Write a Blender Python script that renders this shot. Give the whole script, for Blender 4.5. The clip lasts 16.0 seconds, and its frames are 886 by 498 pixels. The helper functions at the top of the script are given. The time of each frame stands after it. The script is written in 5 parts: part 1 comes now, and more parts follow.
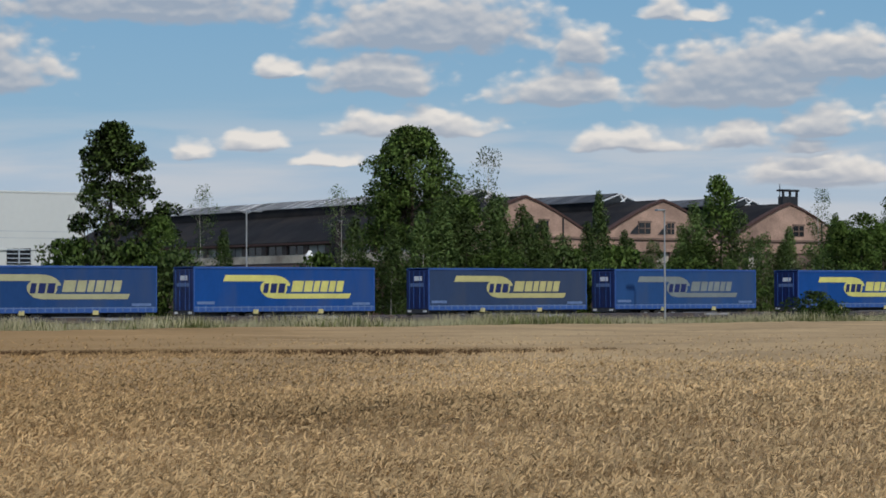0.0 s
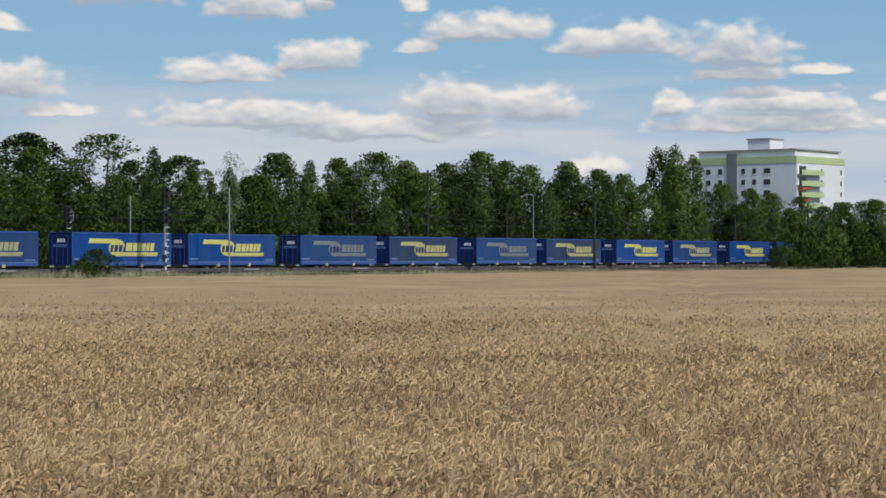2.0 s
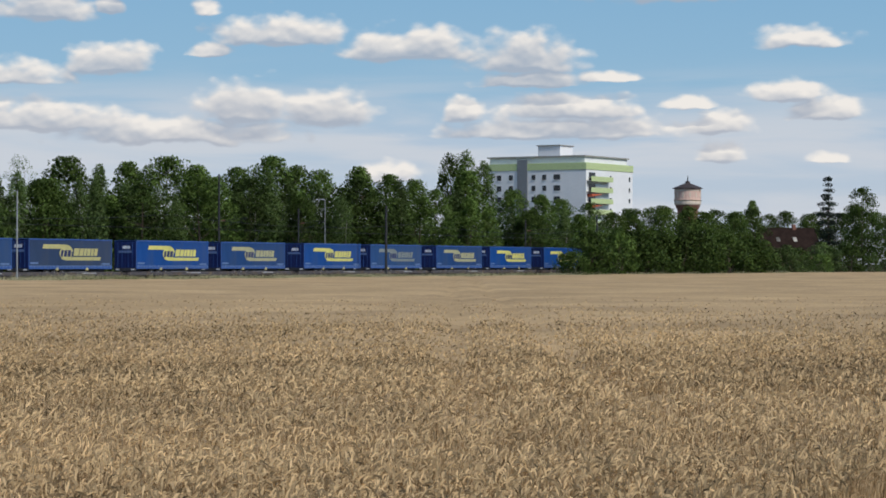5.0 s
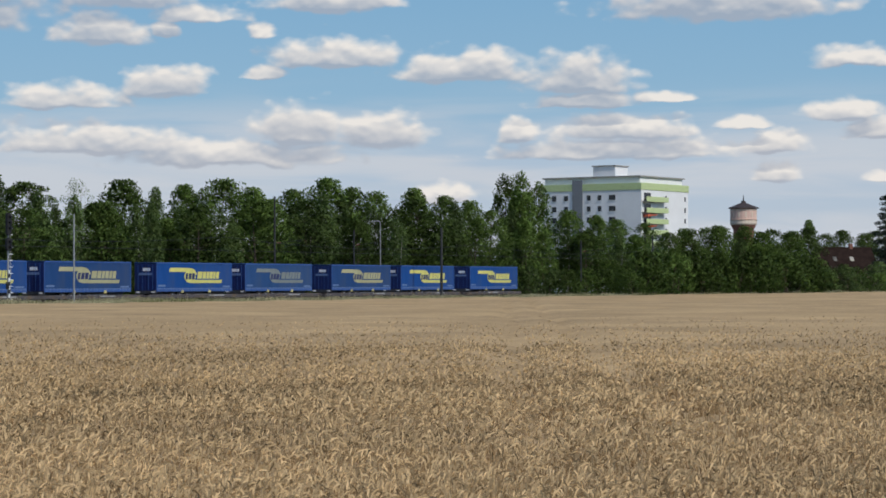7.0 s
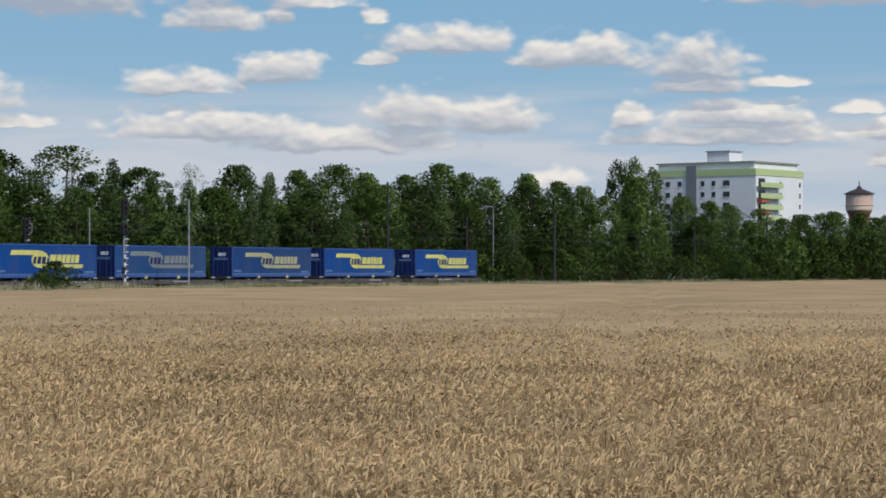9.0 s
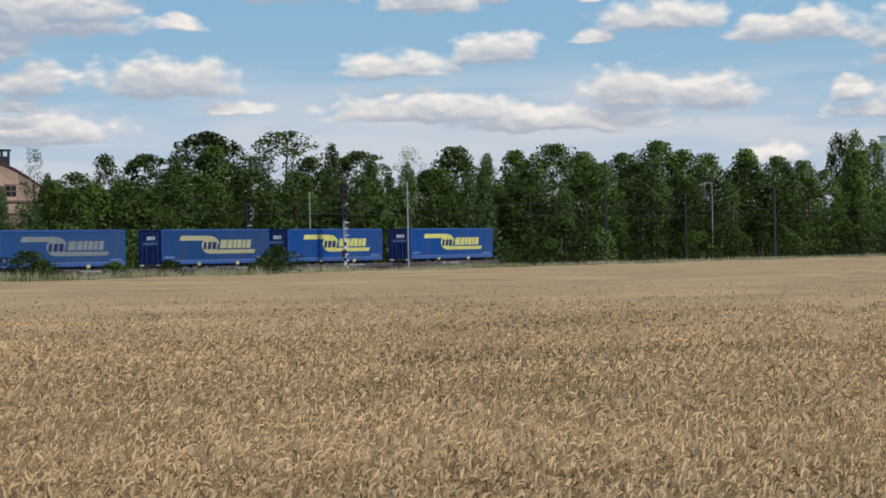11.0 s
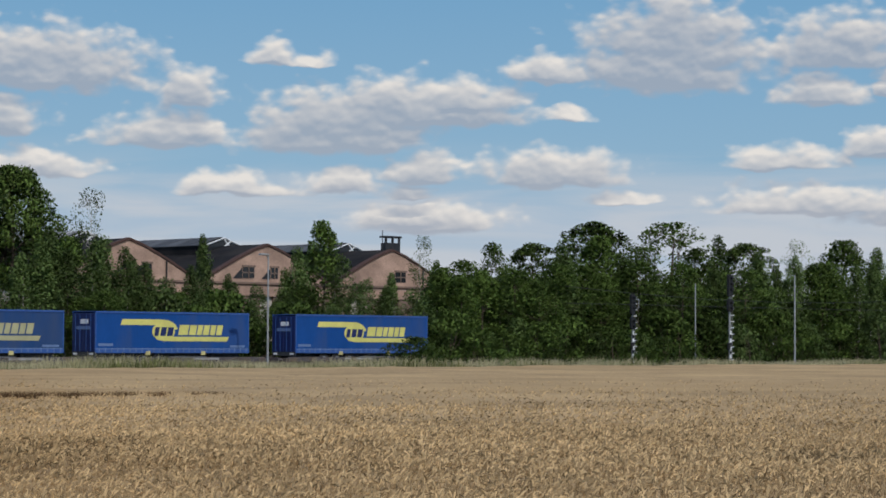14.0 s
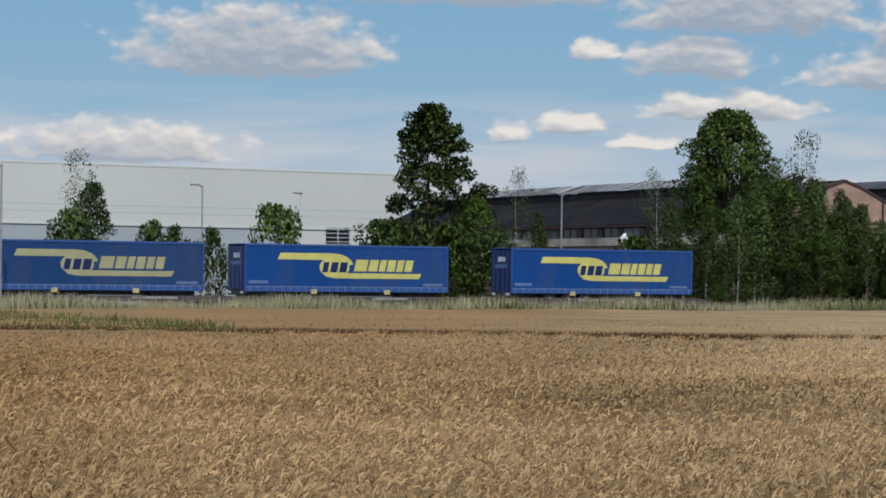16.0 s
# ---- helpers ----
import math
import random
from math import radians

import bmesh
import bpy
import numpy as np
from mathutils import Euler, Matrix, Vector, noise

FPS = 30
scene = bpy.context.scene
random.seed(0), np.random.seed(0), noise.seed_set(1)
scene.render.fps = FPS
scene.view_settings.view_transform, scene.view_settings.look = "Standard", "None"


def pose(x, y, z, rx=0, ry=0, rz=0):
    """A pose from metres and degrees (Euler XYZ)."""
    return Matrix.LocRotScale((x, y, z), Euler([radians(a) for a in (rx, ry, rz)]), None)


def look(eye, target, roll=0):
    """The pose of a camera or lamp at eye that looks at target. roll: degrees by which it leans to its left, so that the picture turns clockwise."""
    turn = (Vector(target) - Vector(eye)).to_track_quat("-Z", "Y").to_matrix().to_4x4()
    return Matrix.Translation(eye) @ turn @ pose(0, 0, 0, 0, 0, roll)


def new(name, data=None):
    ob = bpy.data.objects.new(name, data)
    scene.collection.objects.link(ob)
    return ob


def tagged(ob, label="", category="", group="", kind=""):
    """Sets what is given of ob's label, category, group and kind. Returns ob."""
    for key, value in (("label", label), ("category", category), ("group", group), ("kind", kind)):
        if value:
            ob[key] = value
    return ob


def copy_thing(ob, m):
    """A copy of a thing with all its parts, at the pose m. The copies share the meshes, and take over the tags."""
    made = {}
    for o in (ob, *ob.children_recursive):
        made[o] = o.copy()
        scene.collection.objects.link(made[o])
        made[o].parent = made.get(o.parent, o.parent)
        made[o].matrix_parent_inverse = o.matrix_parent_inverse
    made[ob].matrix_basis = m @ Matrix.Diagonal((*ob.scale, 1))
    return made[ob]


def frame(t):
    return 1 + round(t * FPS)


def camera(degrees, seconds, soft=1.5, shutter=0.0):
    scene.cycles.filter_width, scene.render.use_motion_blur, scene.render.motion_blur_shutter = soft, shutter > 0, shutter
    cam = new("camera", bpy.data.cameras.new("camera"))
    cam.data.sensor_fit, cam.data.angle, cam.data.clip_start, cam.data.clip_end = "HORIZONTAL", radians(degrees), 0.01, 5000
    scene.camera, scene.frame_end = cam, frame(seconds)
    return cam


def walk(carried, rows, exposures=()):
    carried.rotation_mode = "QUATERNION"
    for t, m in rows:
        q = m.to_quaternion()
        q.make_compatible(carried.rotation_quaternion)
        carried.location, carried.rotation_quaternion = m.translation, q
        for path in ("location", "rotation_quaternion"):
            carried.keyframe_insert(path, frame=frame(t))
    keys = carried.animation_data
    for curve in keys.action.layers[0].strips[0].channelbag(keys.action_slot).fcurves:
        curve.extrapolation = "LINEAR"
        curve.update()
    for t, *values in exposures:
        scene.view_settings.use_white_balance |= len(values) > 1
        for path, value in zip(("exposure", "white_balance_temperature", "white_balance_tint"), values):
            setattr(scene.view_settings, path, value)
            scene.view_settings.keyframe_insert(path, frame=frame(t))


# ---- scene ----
EYE = Vector((0.0, 0.0, 2.31))
RAIL_Y = 128.3       # centre of the near track; trailer sides stand at 127.0
cam = camera(21.5, 16.0, soft=1.7)


def aim(bearing, lift, roll):
    """Bearing clockwise from +y, lift above the horizon, in degrees."""
    b, e = radians(bearing), radians(lift)
    return look(EYE, EYE + Vector((math.sin(b) * math.cos(e), math.cos(b) * math.cos(e), math.sin(e))), roll)


walk(cam, [(t, aim(b, e, r)) for t, b, e, r in (
    (0.0, 35.762, 1.24, -0.215), (0.5, 43.943, 1.094, -0.191), (1.0, 50.846, 0.794, -0.195), (1.5, 55.758, 0.461, -0.168),
    (2.0, 59.282, 0.199, -0.012), (2.5, 61.122, 0.119, -0.02), (3.0, 61.96, 0.143, -0.062), (3.5, 62.596, 0.187, -0.075),
    (4.0, 63.139, 0.228, 0.005), (4.5, 63.721, 0.241, 0.141), (4.7, 64.03, 0.25, 0.16), (5.6, 64.7, 0.45, 0.1), (6.8, 63.47, 0.78, -0.16),
    (7.0, 63.037, 0.847, -0.122), (7.5, 61.54, 0.968, 0.198), (8.0, 60.76, 0.982, 0.402), (8.2, 60.62, 0.94, 0.4),
    (9.3, 60.0, 0.25, -0.2), (10.3, 57.57, -0.22, -0.68), (10.5, 56.845, -0.2, -0.77), (11.0, 54.9, 0.04, -1.034), (11.5, 52.979, 0.344, -1.16),
    (12.0, 50.786, 0.645, -1.115), (12.5, 48.632, 0.997, -0.726), (13.0, 47.121, 1.423, -0.184), (13.5, 46.228, 1.914, 0.168),
    (14.0, 45.472, 2.328, 0.261), (14.5, 43.737, 2.47, 0.378), (15.0, 39.752, 2.225, 0.453), (15.5, 34.469, 1.557, 0.443),
    (16.0, 28.045, 0.786, 0.576))],
     exposures=((0.0, -0.15), (1.5, -0.05), (3.5, 0.02), (4.7, 0.02), (7.0, -0.04), (8.2, -0.1), (10.3, 0.05), (11.0, 0.04), (12.5, 0.0), (14.5, -0.17), (15.5, -0.2), (16.0, -0.12)))


def spot(bearing, y, lift=None):
    """The place at depth y on a bearing from the standpoint, at a lift above the horizon or on the ground."""
    x = y * math.tan(radians(bearing))
    return Vector((x, y, 0.0 if lift is None else EYE.z + math.hypot(x, y) * math.tan(radians(lift))))


# ---- daylight ----
SUN_BEARING, SUN_LIFT = 200.0, 42.0
sun = new("sun", bpy.data.lights.new("sun", "SUN"))
sun.data.energy, sun.data.angle, sun.data.color = 2.5, radians(1.5), (1.0, 0.95, 0.875)
b_, e_ = radians(SUN_BEARING), radians(SUN_LIFT)
sun.matrix_world = look(Vector((math.sin(b_) * math.cos(e_), math.cos(b_) * math.cos(e_), math.sin(e_))) * 500, (0, 0, 0))


def link(tree, a, b):
    tree.links.new(a, b)


def cloud_group():
    """Density of the cumulus clouds over (bearing, lift) in degrees."""
    g = bpy.data.node_groups.new("cloud_density", "ShaderNodeTree")
    g.interface.new_socket("Place", in_out="INPUT", socket_type="NodeSocketVector")
    g.interface.new_socket("Density", in_out="OUTPUT", socket_type="NodeSocketFloat")
    g.interface.new_socket("Body", in_out="OUTPUT", socket_type="NodeSocketFloat")
    n = g.nodes
    gin, gout = n.new("NodeGroupInput"), n.new("NodeGroupOutput")

    def vec(op, *args):
        v = n.new("ShaderNodeVectorMath")
        v.operation = op
        for i, a in enumerate(args):
            if hasattr(a, "is_output"):
                link(g, a, v.inputs[i])
            else:
                v.inputs[i].default_value = a
        return v.outputs["Value"] if op == "LENGTH" else v.outputs["Vector"]

    def num(op, *args):
        v = n.new("ShaderNodeMath")
        v.operation = op
        for i, a in enumerate(args):
            if hasattr(a, "is_output"):
                link(g, a, v.inputs[i])
            else:
                v.inputs[i].default_value = a
        return v.outputs[0]

    def tex(scale, detail, rough, at):
        t = n.new("ShaderNodeTexNoise")
        t.noise_dimensions = "2D"
        t.inputs["Scale"].default_value, t.inputs["Detail"].default_value, t.inputs["Roughness"].default_value = scale, detail, rough
        link(g, at, t.inputs["Vector"])
        return t

    place = gin.outputs["Place"]
    stretched = vec("MULTIPLY", place, (0.75, 1.25, 0))
    swirl = tex(1.1, 3.0, 0.5, stretched)
    bent = vec("ADD", place, vec("MULTIPLY", vec("SUBTRACT", swirl.outputs["Color"], (0.5, 0.5, 0.5)), (0.55, 0.28, 0)))
    nearest = None

    def cloud(bearing, base, width, height):
        nonlocal nearest
        w, h = 1.70 / width, 0.92 / height
        m = vec("MULTIPLY_ADD", bent, (w, h, 0), (-bearing * w, -(base + 0.15 * height) * h, 0))
        r = vec("LENGTH", vec("MAXIMUM", m, vec("MULTIPLY", m, (-1, -4.5, 0))))
        nearest = r if nearest is None else num("SMOOTH_MIN", nearest, r, 0.10)

    cloud(23.39, 5.05, 6.45, 1.66)
    cloud(20.20, 2.87, 5.96, 0.83)
    cloud(31.70, 5.48, 1.32, 0.49)
    cloud(34.17, 5.09, 3.26, 1.07)
    cloud(28.39, 6.83, 8.60, 1.39)
    cloud(35.39, 6.11, 6.03, 1.53)
    cloud(39.24, 5.75, 1.53, 0.93)
    cloud(38.76, 4.78, 3.61, 0.90)
    cloud(42.82, 4.69, 4.85, 1.53)
    cloud(45.80, 5.72, 3.47, 0.76)
    cloud(31.17, 3.71, 1.73, 0.44)
    cloud(29.66, 3.44, 1.04, 0.47)
    cloud(35.05, 4.00, 4.23, 0.65)
    cloud(32.80, 3.28, 1.94, 0.28)
    cloud(40.41, 3.62, 3.33, 0.55)
    cloud(42.99, 3.70, 1.87, 0.61)
    cloud(44.62, 3.55, 1.46, 0.37)
    cloud(45.06, 3.96, 2.22, 0.69)
    cloud(44.79, 2.88, 3.33, 0.62)
    cloud(41.31, 6.84, 1.11, 0.57)
    cloud(42.13, 6.78, 1.25, 0.35)
    cloud(44.85, 5.36, 5.69, 1.10)
    cloud(48.46, 5.44, 1.25, 0.44)
    cloud(44.99, 3.98, 2.36, 0.65)
    cloud(48.13, 3.88, 3.91, 0.86)
    cloud(45.28, 2.73, 4.05, 0.72)
    cloud(48.04, 6.44, 2.08, 0.69)
    cloud(51.09, 6.21, 4.85, 2.39)
    cloud(55.19, 6.78, 3.47, 1.28)
    cloud(54.75, 5.84, 2.43, 0.76)
    cloud(56.27, 6.01, 0.69, 0.42)
    cloud(49.91, 3.44, 1.66, 0.33)
    cloud(53.72, 4.28, 2.84, 0.58)
    cloud(56.37, 4.59, 2.15, 0.72)
    cloud(57.05, 6.40, 2.22, 0.42)
    cloud(58.61, 5.96, 0.76, 0.39)
    cloud(60.34, 6.72, 3.54, 0.64)
    cloud(54.45, 3.18, 5.27, 0.67)
    cloud(57.74, 2.88, 5.83, 0.65)
    cloud(59.54, 3.44, 2.22, 0.93)
    cloud(61.62, 3.37, 2.50, 0.78)
    cloud(58.64, 5.05, 0.97, 0.33)
    cloud(60.37, 5.28, 3.33, 0.72)
    cloud(63.56, 4.98, 3.61, 0.72)
    cloud(66.47, 4.67, 2.77, 0.93)
    cloud(66.47, 4.33, 2.64, 0.35)
    cloud(69.79, 6.42, 6.03, 1.11)
    cloud(64.91, 3.43, 1.04, 0.58)
    cloud(67.46, 3.53, 3.68, 0.60)
    cloud(67.22, 3.05, 6.24, 0.55)
    cloud(71.17, 3.15, 1.66, 0.57)
    cloud(71.17, 2.46, 1.25, 0.50)
    cloud(70.40, 3.79, 1.18, 0.25)
    cloud(63.01, 1.96, 1.66, 0.49)
    cloud(68.42, 4.43, 1.46, 0.24)
    cloud(73.28, 5.21, 2.15, 0.51)
    cloud(72.77, 3.99, 1.94, 0.51)
    cloud(73.65, 3.49, 1.94, 0.53)
    cloud(71.08, 2.43, 1.11, 0.51)
    cloud(73.71, 2.43, 1.25, 0.28)
    cloud(58.58, 5.98, 0.69, 0.36)
    # the rest of the sky, past the part that is looked at
    wide = tex(0.09, 2.0, 0.5, vec("MULTIPLY", place, (0.5, 1.0, 0)))
    high = n.new("ShaderNodeMapRange")
    sep = n.new("ShaderNodeSeparateXYZ")
    link(g, place, sep.inputs[0])
    link(g, sep.outputs["Y"], high.inputs["Value"])
    for key, value in (("From Min", 7.5), ("From Max", 14.0), ("To Min", 3.0), ("To Max", 1.0)):
        high.inputs[key].default_value = value
    nearest = num("MINIMUM", nearest, num("ADD", num("MULTIPLY", num("SUBTRACT", 0.62, wide.outputs["Fac"]), 6.0), high.outputs["Result"]))
    puff = tex(1.5, 4.0, 0.45, stretched)
    # rounded heads: cells that bulge like cauliflower
    head = n.new("ShaderNodeTexVoronoi")
    head.voronoi_dimensions, head.feature = "2D", "SMOOTH_F1"
    head.inputs["Scale"].default_value, head.inputs["Detail"].default_value, head.inputs["Roughness"].default_value = 2.2, 1.0, 0.5
    link(g, vec("ADD", stretched, vec("MULTIPLY", swirl.outputs["Color"], (0.3, 0.3, 0))), head.inputs["Vector"])
    lumps = num("ADD", num("MULTIPLY", num("SUBTRACT", puff.outputs["Fac"], 0.5), 0.80), num("MULTIPLY", num("SUBTRACT", 0.40, head.outputs["Distance"]), 0.38))
    out = num("ADD", num("SUBTRACT", 1.0, nearest), lumps)
    link(g, out, gout.inputs["Density"])
    link(g, num("SUBTRACT", 1.0, nearest), gout.inputs["Body"])
    return g


def make_sky():
    world = bpy.data.worlds.new("sky")
    scene.world = world
    world.use_nodes = True
    t = world.node_tree
    n = t.nodes
    n.clear()
    out = n.new("ShaderNodeOutputWorld")
    sky = n.new("ShaderNodeTexSky")
    sky.sky_type, sky.sun_disc = "NISHITA", False
    sky.sun_elevation, sky.sun_rotation = radians(SUN_LIFT), radians(SUN_BEARING)
    sky.air_density, sky.dust_density, sky.ozone_density = 1.0, 0.6, 1.6
    clear = n.new("ShaderNodeBackground")
    clear.inputs["Strength"].default_value = SKY_STRENGTH
    link(t, sky.outputs[0], clear.inputs["Color"])
    co = n.new("ShaderNodeTexCoord")
    sep = n.new("ShaderNodeSeparateXYZ")
    link(t, co.outputs["Generated"], sep.inputs[0])

    def num(op, a, b=0.0, c=0.0):
        v = n.new("ShaderNodeMath")
        v.operation = op
        for i, s in enumerate((a, b, c)):
            if hasattr(s, "is_output"):
                link(t, s, v.inputs[i])
            else:
                v.inputs[i].default_value = s
        return v.outputs[0]

    bearing = num("MULTIPLY", num("ARCTAN2", sep.outputs["X"], sep.outputs["Y"]), 57.2958)
    lift = num("MULTIPLY", num("ARCSINE", sep.outputs["Z"]), 57.2958)

    def density(dx, dy):
        c = n.new("ShaderNodeCombineXYZ")
        link(t, num("ADD", bearing, dx), c.inputs[0])
        link(t, num("ADD", lift, dy), c.inputs[1])
        g = n.new("ShaderNodeGroup")
        g.node_tree = GROUP
        link(t, c.outputs[0], g.inputs[0])
        return g.outputs[0], g.outputs[1]

    GROUP = cloud_group()
    (here, body), (above, body_above), (high, body_high) = density(0, 0), density(0.04, 0.11), density(0.08, 0.42)
    mask = n.new("ShaderNodeMapRange")
    mask.interpolation_type = "SMOOTHSTEP"
    mask.inputs["From Min"].default_value, mask.inputs["From Max"].default_value = -0.10, 0.40
    link(t, here, mask.inputs["Value"])
    # the sun whitens heads and upper edges; thick cloud above leaves the base grey
    thick = n.new("ShaderNodeMapRange")
    thick.interpolation_type = "SMOOTHSTEP"
    for key, value in (("From Min", -0.45), ("From Max", 0.62), ("To Min", 0.92), ("To Max", 0.08)):
        thick.inputs[key].default_value = value
    link(t, num("MULTIPLY_ADD", high, 0.5, num("MULTIPLY", body_high, 0.5)), thick.inputs["Value"])
    lit = n.new("ShaderNodeMapRange")
    lit.inputs["From Min"].default_value, lit.inputs["From Max"].default_value = 0.0, 1.0
    link(t, num("MULTIPLY_ADD", num("SUBTRACT", here, above), 0.95, thick.outputs["Result"]), lit.inputs["Value"])
    ramp = n.new("ShaderNodeMix")
    ramp.data_type = "RGBA"
    ramp.inputs["A"].default_value, ramp.inputs["B"].default_value = (0.39, 0.42, 0.49, 1), (0.86, 0.82, 0.775, 1)
    link(t, lit.outputs["Result"], ramp.inputs["Factor"])
    cloud = n.new("ShaderNodeBackground")
    cloud.inputs["Strength"].default_value = CLOUD_STRENGTH
    link(t, ramp.outputs["Result"], cloud.inputs["Color"])
    mix = n.new("ShaderNodeMixShader")
    # haze: thin pale veil towards the horizon
    link(t, num("MULTIPLY", mask.outputs["Result"], num("MULTIPLY_ADD", lit.outputs["Result"], 0.24, 0.74)), mix.inputs[0])
    # thin streaks of low cloud
    flat = n.new("ShaderNodeCombineXYZ")
    link(t, num("MULTIPLY", bearing, 0.16), flat.inputs[0])
    link(t, num("MULTIPLY", lift, 1.3), flat.inputs[1])
    streak = n.new("ShaderNodeTexNoise")
    streak.inputs["Scale"].default_value, streak.inputs["Detail"].default_value, streak.inputs["Distortion"].default_value = 1.0, 5.0, 0.4
    link(t, flat.outputs[0], streak.inputs["Vector"])
    thin = n.new("ShaderNodeMapRange")
    thin.interpolation_type = "SMOOTHSTEP"
    thin.inputs["From Min"].default_value, thin.inputs["From Max"].default_value, thin.inputs["To Max"].default_value = 0.34, 0.64, 0.80
    link(t, streak.outputs["Fac"], thin.inputs["Value"])
    fade = n.new("ShaderNodeMapRange")
    fade.interpolation_type = "SMOOTHSTEP"
    fade.inputs["From Min"].default_value, fade.inputs["From Max"].default_value = 5.2, 3.0
    link(t, lift, fade.inputs["Value"])
    streaks = num("MULTIPLY", thin.outputs["Result"], fade.outputs["Result"])
    veil, tone = n.new("ShaderNodeBackground"), n.new("ShaderNodeValToRGB")
    grade = n.new("ShaderNodeMapRange")
    grade.inputs["From Min"].default_value, grade.inputs["From Max"].default_value = 0.0, 10.0
    link(t, lift, grade.inputs["Value"])
    link(t, grade.outputs["Result"], tone.inputs["Fac"])
    stops = tone.color_ramp.elements
    stops[0].position, stops[0].color = 0.12, (0.47, 0.55, 0.66, 1)
    stops[1].position, stops[1].color = 0.95, (0.15, 0.36, 0.595, 1)
    middle = stops.new(0.44)
    middle.color = (0.255, 0.445, 0.63, 1)
    lower = stops.new(0.29)
    lower.color = (0.40, 0.51, 0.655, 1)
    link(t, tone.outputs["Color"], veil.inputs["Color"])
    low = n.new("ShaderNodeMapRange")
    low.interpolation_type = "SMOOTHSTEP"
    low.inputs["From Min"].default_value, low.inputs["From Max"].default_value = 24.0, 9.0
    low.inputs["To Min"].default_value, low.inputs["To Max"].default_value = 0.0, 0.92
    link(t, lift, low.inputs["Value"])
    base = n.new("ShaderNodeMixShader")
    link(t, low.outputs["Result"], base.inputs[0])
    link(t, clear.outputs[0], base.inputs[1])
    link(t, veil.outputs[0], base.inputs[2])
    pale = n.new("ShaderNodeBackground")
    pale.inputs["Color"].default_value, pale.inputs["Strength"].default_value = (0.60, 0.63, 0.68, 1), CLOUD_STRENGTH
    hazy = n.new("ShaderNodeMixShader")
    link(t, streaks, hazy.inputs[0])
    link(t, base.outputs[0], hazy.inputs[1])
    link(t, pale.outputs[0], hazy.inputs[2])
    link(t, hazy.outputs[0], mix.inputs[1])
    link(t, cloud.outputs[0], mix.inputs[2])
    link(t, mix.outputs[0], out.inputs[0])


SKY_STRENGTH, CLOUD_STRENGTH = 0.12, 1.0
make_sky()


